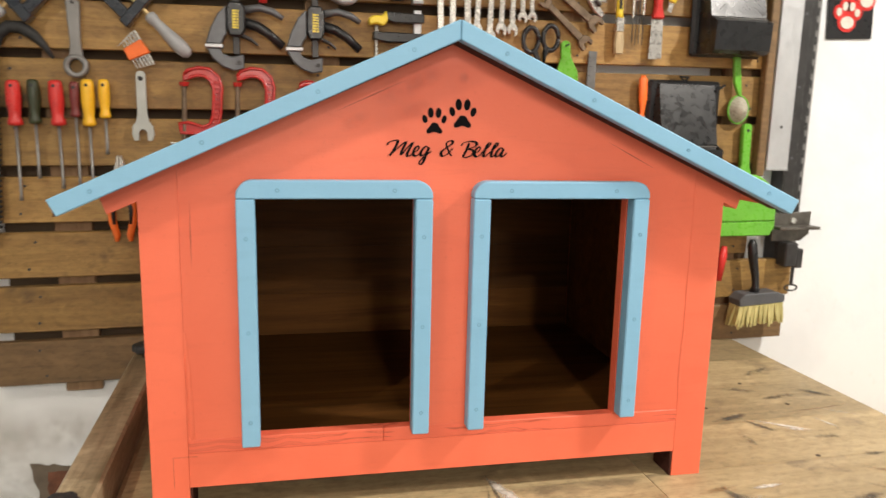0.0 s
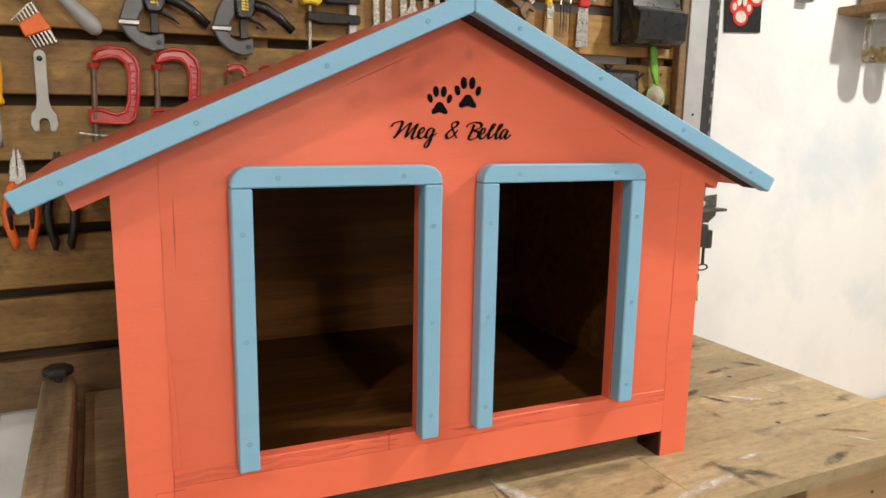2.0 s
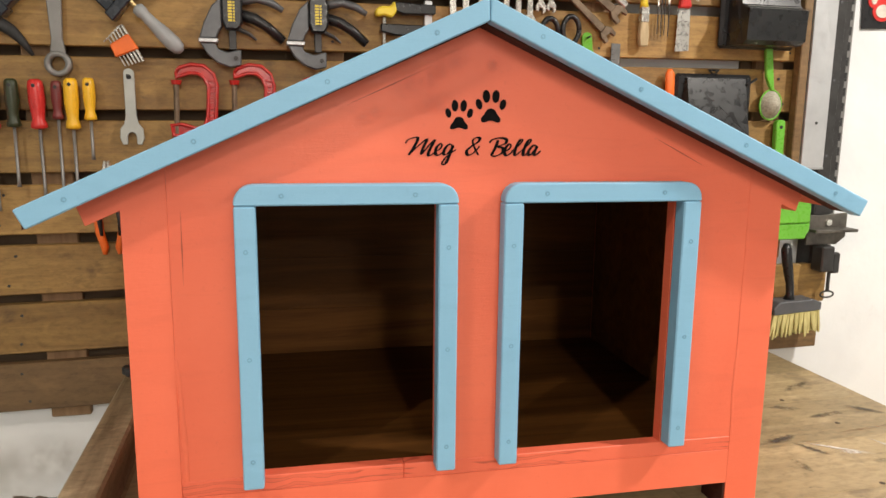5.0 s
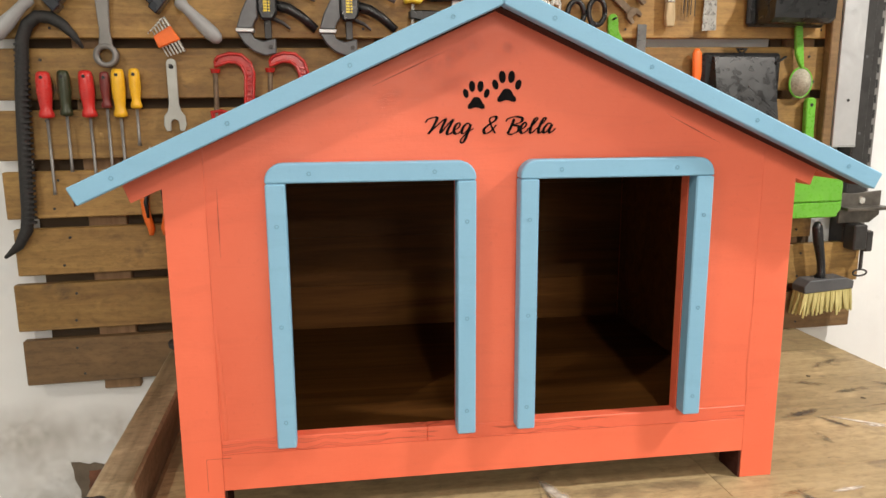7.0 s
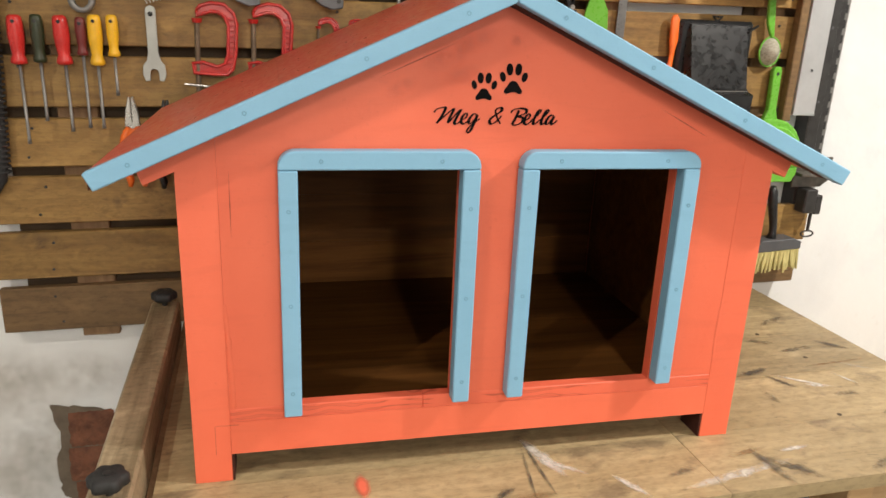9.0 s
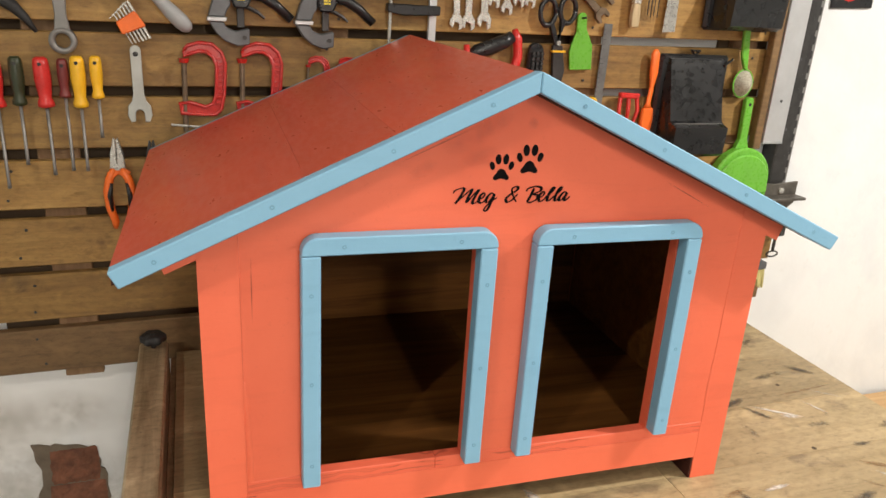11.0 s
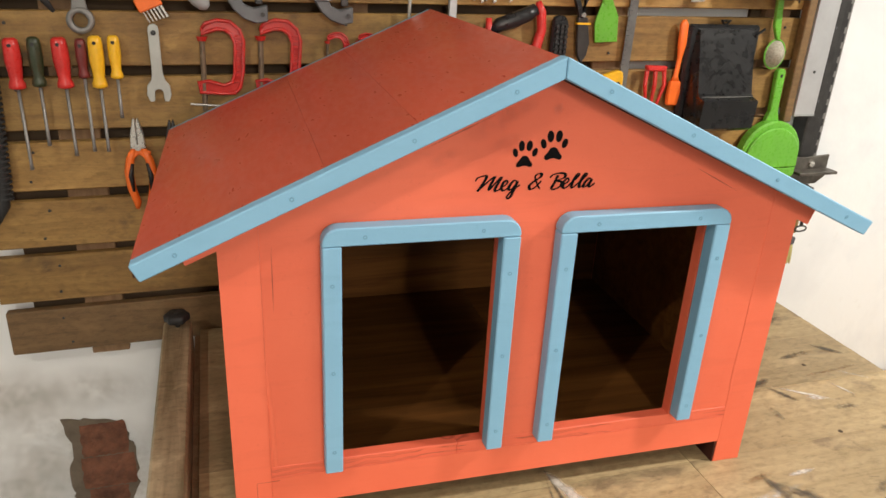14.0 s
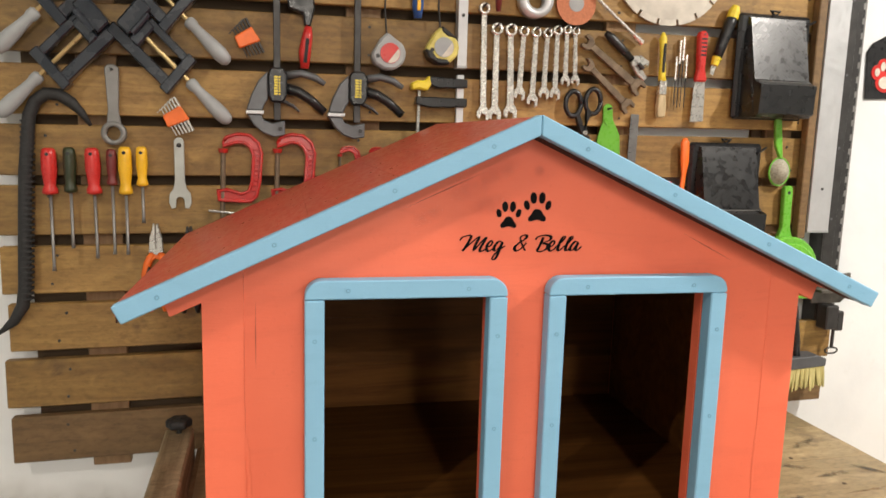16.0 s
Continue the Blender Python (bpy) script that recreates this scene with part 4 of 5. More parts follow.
def adjustable_wrench():
    t = thing("adjustable_wrench", (0.80, TY, 1.61), "adjustable wrench with black grip and steel head", "wrench")
    part("grip", tube([(0.708, TY - 0.01, 1.694), (0.72, TY - 0.01, 1.686), (0.745, TY - 0.01, 1.665), (0.772, TY - 0.01, 1.642)], [0.006, 0.0095, 0.009, 0.007], 12), BLACK, t, smooth=True)
    part("head", turned(prism([(0.770, 1.650), (0.792, 1.652), (0.812, 1.640), (0.812, 1.630), (0.798, 1.632), (0.796, 1.622), (0.810, 1.606), (0.802, 1.598), (0.784, 1.612), (0.770, 1.632)], TY - 0.014, TY - 0.003, 0.0015), 0.79, 1.63, 0), STEEL, t)
    part("worm", tube([(0.784, TY - 0.017, 1.634), (0.796, TY - 0.017, 1.624)], 0.0045, 10), DARK_STEEL, t)


def scissors():
    t = thing("scissors", (0.67, TY, 1.39), "black handled workshop scissors, closed, pointing down", "scissors")
    y0, y1 = TY - 0.014, TY - 0.004
    for cx, cz, sg in ((0.643, 1.545, 1), (0.688, 1.551, -1)):
        pts = [(cx + 0.0175 * math.cos(a) , TY - 0.009, cz + 0.026 * math.sin(a)) for a in [2 * math.pi * i / 20 for i in range(21)]]
        part("finger_loop", tube(pts, 0.0055, 8), BLACK, t, smooth=True)
        part("shank", prism([(cx + sg * 0.004, cz - 0.022), (cx + sg * 0.014, cz - 0.020), (0.676, 1.478), (0.664, 1.478)], y0, y1, 0.001), BLACK, t)
    part("blade", prism([(0.660, 1.48), (0.682, 1.48), (0.692, 1.43), (0.688, 1.405), (0.678, 1.388), (0.668, 1.405), (0.664, 1.43)], y0, y1, 0.001), DARK_STEEL, t)
    part("pivot", tube([(0.671, y0 - 0.003, 1.485), (0.671, y1, 1.485)], 0.005, 10), STEEL, t)
    part("band", box(0.659, 0.690, y0 - 0.001, y1, 1.466, 1.470), YELLOW, t, "yellow band")


TAPE_YELLOW = plain("worn_yellow_case", (0.72, 0.62, 0.16), 0.3, 0, 0.4, 30)


def tape_measure(x, z, body, face, label):
    t = thing("tape_measure", (x, TY, z - 0.034), label, "tape measure", "tape measures on the slat board")
    y0, y1 = TY - 0.034, TY - 0.002
    o = [(x - 0.034, z - 0.006), (x - 0.028, z - 0.022), (x - 0.008, z - 0.033), (x + 0.014, z - 0.032), (x + 0.030, z - 0.018), (x + 0.034, z), (x + 0.028, z + 0.016), (x + 0.010, z + 0.028), (x - 0.003, z + 0.038), (x - 0.016, z + 0.026)]
    b = part("case", prism(o, y0, y1, 0.004), body, t)
    part("face", tube([(x + 0.002, y0 - 0.0015, z - 0.002), (x + 0.002, y0 + 0.002, z - 0.002)], 0.0195, 20), face, b, "round coloured label with unreadable print")
    part("label_field", prism(arc(x + 0.002, z - 0.002, 0.0185, 0.0185, 30, -105, 10), y0 - 0.0026, y0 - 0.001), WHITE_PAINT, b, "pale part of the round label")
    part("lock_button", tube([(x - 0.022, y0 - 0.002, z - 0.008), (x - 0.022, y0 + 0.002, z - 0.008)], 0.004, 10), BLACK, b)
    if body is TAPE_YELLOW:
        part("bumper", prism([(x - 0.0355, z - 0.006), (x - 0.0285, z - 0.024), (x - 0.008, z - 0.035), (x + 0.016, z - 0.0335), (x + 0.010, z - 0.024), (x - 0.012, z - 0.022), (x - 0.022, z - 0.008)], y0 - 0.002, y1, 0.003), BLACK, b)
        part("bumper", prism([(x + 0.029, z + 0.017), (x + 0.011, z + 0.030), (x - 0.003, z + 0.040), (x - 0.004, z + 0.028), (x + 0.010, z + 0.018)], y0 - 0.002, y1, 0.003), BLACK, b)
    part("strap", tube([(x - 0.003, TY - 0.018, z + 0.036), (x - 0.006, TY - 0.012, z + 0.08), (x - 0.004, TY - 0.008, z + 0.13)], 0.0018, 6), RUBBER, t, "black wrist strap")


def f_clamp():
    t = thing("f_clamp", (0.36, TY, 1.45), "small F clamp with black arms and yellow knob", "F clamp")
    y0, y1 = TY - 0.026, TY - 0.004
    part("bar", box(0.385, 0.400, TY - 0.016, TY - 0.006, 1.44, 1.592, 0.001), ALU, t)
    part("arm", prism([(0.326, 1.586), (0.405, 1.583), (0.405, 1.566), (0.345, 1.564), (0.326, 1.570)], y0, y1, 0.002), BLACK, t)
    part("arm", prism([(0.300, 1.546), (0.405, 1.545), (0.405, 1.528), (0.330, 1.525), (0.300, 1.531)], y0, y1, 0.002), BLACK, t)
    part("knob", prism([(0.289, 1.570), (0.300, 1.577), (0.318, 1.577), (0.326, 1.588), (0.331, 1.570), (0.322, 1.557), (0.305, 1.561), (0.292, 1.557)], y0 - 0.002, y1, 0.003), LEMON, t)
    part("screw", tube([(0.308, TY - 0.014, 1.558), (0.306, TY - 0.014, 1.45)], 0.0035, 8), STEEL, t)


def spirit_level(x0, x1, z0, z1, mat, label):
    t = thing("spirit_level", ((x0 + x1) / 2, TY, z0), label, "spirit level", "levels on the slat board")
    b = part("profile", box(x0, x1, TY - 0.024, TY - 0.002, z0, z1, 0.001), mat, t)
    part("end_cap", box(x0 - 0.0008, x1 + 0.0008, TY - 0.0248, TY - 0.0012, z0 - 0.003, z0 + 0.003, 0.001), GREY_PLASTIC, t)
    part("hang_hole", tube([((x0 + x1) / 2, TY - 0.0246, z0 + 0.10), ((x0 + x1) / 2, TY - 0.020, z0 + 0.10)], 0.0035, 10), RUBBER, b)
    return t


def green_scraper():
    t = thing("plastic_scraper", (0.73, TY, 1.43), "lime green plastic filler scraper", "scraper")
    o = [(0.714, 1.535), *arc(0.725, 1.538, 0.011, 0.010, 180, 0, 6), (0.738, 1.515), (0.756, 1.482), (0.757, 1.466), (0.760, 1.432), (0.708, 1.430), (0.703, 1.466), (0.706, 1.482), (0.715, 1.51)]
    b = part("blade", prism(o, TY - 0.007, TY - 0.002, 0.001), GREEN, t)
    part("thumb_rest", tube([(0.726, TY - 0.0085, 1.512), (0.726, TY - 0.006, 1.512)], 0.009, 14), GREEN, b)
    hook(t, 0.725, 1.536)


STEEL_RULER = plain("worn_ruler_steel", (0.20, 0.20, 0.195), 0.45, 0.6, 0.4)


def steel_ruler():
    t = thing("steel_ruler", (0.79, TY, 1.24), "worn steel ruler with fine scale marks", "ruler")
    b = part("blade", turned(box(0.780, 0.800, TY - 0.006, TY - 0.004, 1.235, 1.528, 0.0004), 0.79, 1.528, 1.0), STEEL_RULER, t)
    for i in range(28):
        w = 0.008 if i % 5 == 0 else 0.004
        part("scale_mark", turned(box(0.7805, 0.7805 + w, TY - 0.0066, TY - 0.0058, 1.245 + 0.01 * i, 1.2458 + 0.01 * i), 0.79, 1.528, 1.0), RUBBER, b)


def paint_brush():
    t = thing("paint_brush", (0.845, TY, 1.522), "paint brush with yellow and black handle", "paint brush")
    y = TY - 0.011
    part("handle", tube([(0.842, y, 1.703), (0.842, y, 1.690), (0.844, y, 1.65), (0.845, y, 1.612), (0.846, y, 1.600)], [0.003, 0.0085, 0.0065, 0.0075, 0.009], 12), LEMON, t, smooth=True)
    part("grip_inlay", box(0.8405, 0.8475, y - 0.0088, y - 0.005, 1.618, 1.680, 0.002), BLACK, t)
    part("ferrule", box(0.8375, 0.8545, y - 0.008, y + 0.006, 1.572, 1.602, 0.001), CHROME, t)
    part("bristles", prism([(0.8375, 1.5718), (0.8545, 1.5718), (0.857, 1.545), (0.856, 1.524), (0.838, 1.523), (0.836, 1.545)], y - 0.007, y + 0.005, 0.002), BRISTLE, t)


BRISTLE = raw_wood("pale_bristles", (0.44, 0.33, 0.17), (0.74, 0.62, 0.40), "z", 0.8, 4.0)
STRAW = raw_wood("yellow_bristles", (0.42, 0.36, 0.12), (0.80, 0.74, 0.36), "z", 0.8, 5.0)


def needle_files():
    for i, (x, top, bot) in enumerate(((0.880, 1.655, 1.55), (0.888, 1.69, 1.545), (0.896, 1.697, 1.548), (0.905, 1.66, 1.546))):
        t = thing("needle_file", (x, TY, bot), "thin steel needle file with a chrome shank", "file", "needle files in a row")
        part("blade", tube([(x, TY - 0.007, bot), (x, TY - 0.007, top - 0.05)], [0.0010, 0.0018], 6), DARK_STEEL, t)
        part("shank", tube([(x, TY - 0.007, top - 0.05), (x, TY - 0.007, top)], 0.0026, 8), CHROME, t)


def putty_knife():
    t = thing("putty_knife", (0.936, TY, 1.516), "putty knife with a red plastic handle", "putty knife")
    y0, y1 = TY - 0.020, TY - 0.004
    o = [(0.925, 1.705), (0.930, 1.711), (0.941, 1.711), (0.947, 1.704), (0.946, 1.66), (0.945, 1.630), (0.952, 1.604), (0.924, 1.603), (0.929, 1.630), (0.927, 1.66)]
    h = part("handle", prism(o, y0, y1, 0.003), RED_PLASTIC, t)
    for i in range(5):
        part("grip_rib", box(0.930, 0.943, y0 - 0.0008, y0 + 0.002, 1.658 + 0.0085 * i, 1.6615 + 0.0085 * i), RUBBER, h)
    part("blade", prism([(0.924, 1.6028), (0.951, 1.6028), (0.953, 1.518), (0.921, 1.516)], TY - 0.012, TY - 0.010), STEEL, t)
    hook(t, 0.937, 1.702)


def utility_knife():
    t = thing("utility_knife", (0.985, TY, 1.62), "black and yellow snap off utility knife", "knife")
    y = TY - 0.013
    part("body", tube([(1.006, y, 1.750), (1.000, y, 1.73), (0.984, y, 1.685), (0.973, y, 1.650)], [0.011, 0.0125, 0.0115, 0.010], 10), BLACK, t, smooth=True)
    part("tail", tube([(1.012, y, 1.768), (1.008, y, 1.757), (1.004, y, 1.742)], [0.008, 0.0125, 0.0128], 10), LEMON, t)
    part("nose", tube([(0.975, y, 1.657), (0.969, y, 1.640)], [0.0112, 0.008], 10), LEMON, t)
    part("blade", prism([(0.962, 1.642), (0.974, 1.638), (0.968, 1.618), (0.960, 1.622)], y - 0.001, y + 0.001), CHROME, t)


def paint_tray(x0, x1, z0, z1, label, ribs):
    t = thing("paint_tray", ((x0 + x1) / 2, TY, z0), label, "paint tray", "roller trays on the slat board")
    w = x1 - x0
    zs = z0 + 0.34 * (z1 - z0)
    # side section: back plate leans out to the deep well at the bottom; hung with its underside outward
    b = bmesh.new()
    sect = [(z1, 0.0), (z1 - 0.006, -0.022), (zs + 0.006, -0.052), (zs, -0.060), (zs - 0.006, -0.078), (z0 + 0.008, -0.074), (z0, -0.060), (z0, 0.0)]
    L = [b.verts.new((x0 + 0.012 + (0.0 if i in (0, 7) else 0.010), TY - 0.003 + d, z)) for i, (z, d) in enumerate(sect)]
    R = [b.verts.new((x1 - 0.012 - (0.0 if i in (0, 7) else 0.010), TY - 0.003 + d, z)) for i, (z, d) in enumerate(sect)]
    n = len(sect)
    for i in range(n):
        b.faces.new((L[i], L[(i + 1) % n], R[(i + 1) % n], R[i]))
    b.faces.new(L[::-1])
    b.faces.new(R)
    bevel(b, 0.003, 2)
    body = part("well", b, GLOSS_BLACK, t)
    rim = box(x0, x1, TY - 0.019, TY - 0.0028, z0 - 0.004, z1 + 0.004, 0.006)
    part("rim", rim, BLACK, t)
    zb_ = z1 - 0.016

    def face(z):
        return TY - 0.0032 - 0.022 - 0.030 * (z1 - 0.006 - z) / (z1 - 0.012 - zs)
    xc, half = (x0 + x1) / 2, w / 2 - 0.026
    for i in range(ribs):
        zk = zs - 0.045 + 0.0085 * i
        for sg in (-1, 1):
            u0, u1 = max(0.0, (zs + 0.012 - zk) / 0.9), min(half, (zb_ - zk) / 0.9)
            if u1 - u0 > 0.008:
                pa, pb = zk + 0.9 * u0, zk + 0.9 * u1
                part("roller_rib", tube([(xc + sg * (half - u0), face(pa), pa), (xc + sg * (half - u1), face(pb), pb)], 0.00055, 5), GLOSS_BLACK, body)
    part("worn_edge", tube([(x0 + 0.026, TY - 0.0645, zs + 0.0015), (xc, TY - 0.0652, zs + 0.001), (x1 - 0.026, TY - 0.0645, zs + 0.0015)], [0.0008, 0.0014, 0.0008], 6), WRENCH_GREY, body, "scuffed pale edge")
    part("hang_tab", tube([((x0 + x1) / 2, TY - 0.012, z1 + 0.002), ((x0 + x1) / 2 + 0.012, TY - 0.012, z1 + 0.012), ((x0 + x1) / 2 - 0.012, TY - 0.012, z1 + 0.012), ((x0 + x1) / 2, TY - 0.012, z1 + 0.002)], 0.003, 6), BLACK, t)
    part("clip", tube([(x1 - 0.022, TY - 0.03, z1 - 0.018), (x1 + 0.012, TY - 0.014, z1 - 0.004)], 0.003, 6), BLACK, t)


GLOSS_BLACK = plain("glossy_black_tray", (0.008, 0.0085, 0.010), 0.30, 0, 0.5, 9, 0.08, 0.3)


def perforated_upright():
    t = thing("slotted_upright", (1.357, WALL, 1.02), "dark steel slotted shelving upright", "shelf upright")
    part("web", box(1.322, 1.352, WALL - 0.045, WALL - 0.041, 1.02, 2.2, 0.001), DARK_STEEL, t)
    part("flange", box(1.318, 1.322, WALL - 0.045, WALL - 0.001, 1.02, 2.2, 0.001), DARK_STEEL, t)
    f = part("front_flange", box(1.3795, 1.394, WALL - 0.024, WALL - 0.020, 1.02, 2.2, 0.001), WRENCH_GREY, t)
    part("back_flange", box(1.352, 1.379, WALL - 0.030, WALL - 0.001, 1.02, 2.2, 0.001), DARK_STEEL, t)
    for i in range(30):
        z = 1.06 + 0.034 * i
        part("slot", box(1.3835, 1.3885, WALL - 0.0248, WALL - 0.0238, z, z + 0.019), RUBBER, f)
        if i % 5 == 2:
            part("bolt_hole", tube([(1.337, WALL - 0.0458, z), (1.337, WALL - 0.0448, z)], 0.003, 8), GREY_CAST, f)


def paw_sign():
    t = thing("paw_sign", (1.49, WALL, 1.588), "black wall plaque with red paw prints", "plaque")
    y = WALL - 0.007
    part("plate", prism([(1.432, 1.588), (1.562, 1.594), (1.557, 1.722), (1.500, 1.752), (1.440, 1.722), (1.425, 1.700)], y, WALL - 0.001, 0.002), BLACK, t)
    for cx, cz in ((1.482, 1.645), (1.532, 1.698)):
        for kk, mat, dy, nm in ((1.32, RED_PLASTIC, 0.0015, "paw_outline"), (1.0, WHITE_PAINT, 0.0030, "paw_pad")):
            b = bmesh.new()
            for dx, dz, rx, rz in ((0, -0.016, 0.019, 0.015), (-0.026, 0.008, 0.0075, 0.010), (-0.010, 0.022, 0.0075, 0.011), (0.010, 0.022, 0.0075, 0.011), (0.026, 0.008, 0.0075, 0.010)):
                e = 0.008 * (kk > 1)
                prism([(cx + dx + (rx + e) * math.cos(a), cz + dz + (rz + e) * math.sin(a)) for a in [2 * math.pi * i / 16 for i in range(16)]], y - dy - 0.0002 * abs(dx) * 60, y + 0.001, 0, b)
            part(nm, b, mat, t)


def shelf_and_jars():
    t = thing("wall_shelf", (2.2, WALL, 1.655), "short brown wooden wall shelf", "shelf")
    part("board", box(1.865, 2.75, 1.500, WALL - 0.001, 1.662, 1.684, 0.002), SLAT, t)
    k = thing("wooden_box", (2.3, 1.60, 1.6845), "small pale wooden box standing on the wall shelf", "box")
    part("body", box(1.945, 2.40, 1.545, 1.655, 1.6845, 1.76, 0.002), PINE, k)
    part("lid", box(1.940, 2.405, 1.540, 1.660, 1.7605, 1.772, 0.002), PINE, k)
    g = thing("wall_box", (1.713, WALL, 1.684), "small grey plastic box fixed to the white wall", "box")
    part("case", box(1.692, 1.735, 1.638, WALL - 0.0005, 1.684, 1.752, 0.003), GREY_PLASTIC, g)
    part("cover", box(1.695, 1.732, 1.635, 1.6378, 1.688, 1.748, 0.001), GREY_PLASTIC, g)
    glass, nt, b = nodes_of("jar_glass")
    b.inputs["Transmission Weight"].default_value = 1.0
    b.inputs["Roughness"].default_value = 0.04
    b.inputs["Base Color"].default_value = (0.93, 0.95, 0.93, 1)
    for i in range(5):
        x = 1.945 + 0.106 * i
        j = thing("jar", (x, 1.58, 1.528), "glass jar of brass screws screwed under the shelf", "jar", "jars hanging under the shelf")
        prof = [(1.655, 0.036), (1.640, 0.037), (1.626, 0.043), (1.55, 0.043), (1.535, 0.041), (1.528, 0.035)]
        part("glass", tube([(x, 1.58, z) for z, _ in prof], [r for _, r in prof], 24), glass, j, smooth=True)
        part("lid", tube([(x, 1.58, 1.6615), (x, 1.58, 1.645)], 0.0385, 24), STEEL, j, "steel screw lid")
        rng = random.Random(i)
        c = bmesh.new()
        for k in range(60):
            a, r, z = rng.random() * 6.3, 0.029 * rng.random() ** 0.5, 1.537 + 0.035 * rng.random()
            p = Vector((x + r * math.cos(a), 1.58 + r * math.sin(a), z))
            d = Vector((rng.random() - 0.5, rng.random() - 0.5, rng.random() - 0.5)).normalized() * 0.009
            tube([p - d, p + d], [0.0028, 0.0012], 5, c)
        part("screws", c, BRASS, j, "loose brass screws")


def silicone_brush():
    t = thing("silicone_brush", (0.915, TY, 1.30), "orange silicone basting brush", "kitchen brush")
    y = TY - 0.011
    part("handle", tube([(0.913, y, 1.480), (0.914, y, 1.470), (0.916, y, 1.43), (0.916, y, 1.40), (0.913, y, 1.362), (0.913, y, 1.352)], [0.005, 0.0105, 0.0105, 0.006, 0.006, 0.011], 12, flat=0.6), ORANGE, t, smooth=True)
    part("head", prism([(0.900, 1.352), (0.927, 1.352), (0.930, 1.325), (0.926, 1.298), (0.899, 1.298), (0.897, 1.325)], y - 0.006, y + 0.006, 0.003), ORANGE, t)


def strainer():
    t = thing("small_strainer", (1.16, TY, 1.38), "green handled mesh strainer", "strainer")
    y = TY - 0.012
    part("handle", prism([(1.136, 1.530), (1.154, 1.530), (1.166, 1.44), (1.158, 1.44), (1.150, 1.455), (1.143, 1.47)], y - 0.005, y + 0.004, 0.002), GREEN, t)
    pts = [(1.162 + 0.027 * math.cos(a), y, 1.410 + 0.032 * math.sin(a)) for a in [2 * math.pi * i / 24 for i in range(25)]]
    part("rim", tube(pts, 0.0020, 8), GREEN, t, smooth=True)
    b = bmesh.new()
    rows = []
    for f in (1.0, 0.85, 0.6, 0.3, 0.05):
        rows.append([b.verts.new((1.162 + 0.026 * f * math.cos(a), y - 0.022 * (1 - f * f), 1.410 + 0.031 * f * math.sin(a))) for a in [2 * math.pi * i / 20 for i in range(20)]])
    for a, c in zip(rows, rows[1:]):
        ring_between(b, a, c)
    b.faces.new(rows[-1])
    part("mesh_bowl", b, GREY_MESH, t, "fine pale mesh bowl", True)


GREY_MESH = plain("strainer_mesh", (0.45, 0.42, 0.33), 0.6, 0.2, 0.5, 220, 0.8)


def dustpan():
    t = thing("dustpan", (1.2, TY, 1.11), "lime green plastic dustpan", "dustpan")
    y = TY - 0.004
    h = part("handle", prism([(1.178, 1.372), (1.184, 1.378), (1.196, 1.378), (1.201, 1.372), (1.203, 1.28), (1.212, 1.255), (1.172, 1.255), (1.181, 1.28)], y - 0.014, y, 0.002), GREEN, t)
    part("hang_hole", tube([(1.190, y - 0.0146, 1.362), (1.190, y - 0.010, 1.362)], 0.004, 10), RUBBER, h)
    b = bmesh.new()
    back = [(1.115, 1.13), *arc(1.195, 1.178, 0.083, 0.083, 190, -10, 16), (1.278, 1.13), (1.262, 1.112), (1.125, 1.112)]
    prism(back, y - 0.030, y - 0.002, 0.004, b)
    part("pan", b, GREEN, t)
    part("scoop", prism([(1.119, 1.160), *arc(1.195, 1.172, 0.075, 0.074, 172, 8, 14), (1.271, 1.160), (1.271, 1.150), (1.119, 1.148)], y - 0.037, y - 0.0302, 0.003), GREEN, t)
    part("lip", prism([(1.118, 1.146), (1.272, 1.148), (1.262, 1.114), (1.126, 1.113)], y - 0.035, y - 0.0302, 0.002), GREEN, t)


def red_claw():
    t = thing("red_claw", (0.86, TY, 1.28), "red plastic claw hook tool", "claw tool")
    y = TY - 0.014
    part("collar", prism([(0.832, 1.386), (0.885, 1.384), (0.882, 1.372), (0.835, 1.374)], y - 0.008, y + 0.006, 0.003), RED_PLASTIC, t)
    for x, dx in ((0.838, 0.010), (0.859, 0.0), (0.880, -0.010)):
        part("prong", tube([(x, y, 1.374), (x - dx * 0.3, y - 0.004, 1.345), (x + dx, y, 1.29)], [0.005, 0.0045, 0.003], 8), RED_PLASTIC, t)


def black_brush():
    t = thing("hand_brush", (0.622, TY, 1.385), "black plastic wire hand brush", "brush")
    b = part("block", prism([(0.606, 1.476), (0.616, 1.484), (0.632, 1.482), (0.640, 1.470), (0.641, 1.385), (0.604, 1.385)], TY - 0.016, TY - 0.004, 0.003), BLACK, t)
    for i in range(8):
        for j in range(3):
            part("tuft", tube([(0.613 + 0.010 * j, TY - 0.016, 1.393 + 0.010 * i), (0.613 + 0.010 * j, TY - 0.024, 1.393 + 0.010 * i)], [0.0032, 0.0038], 6), RUBBER, b)


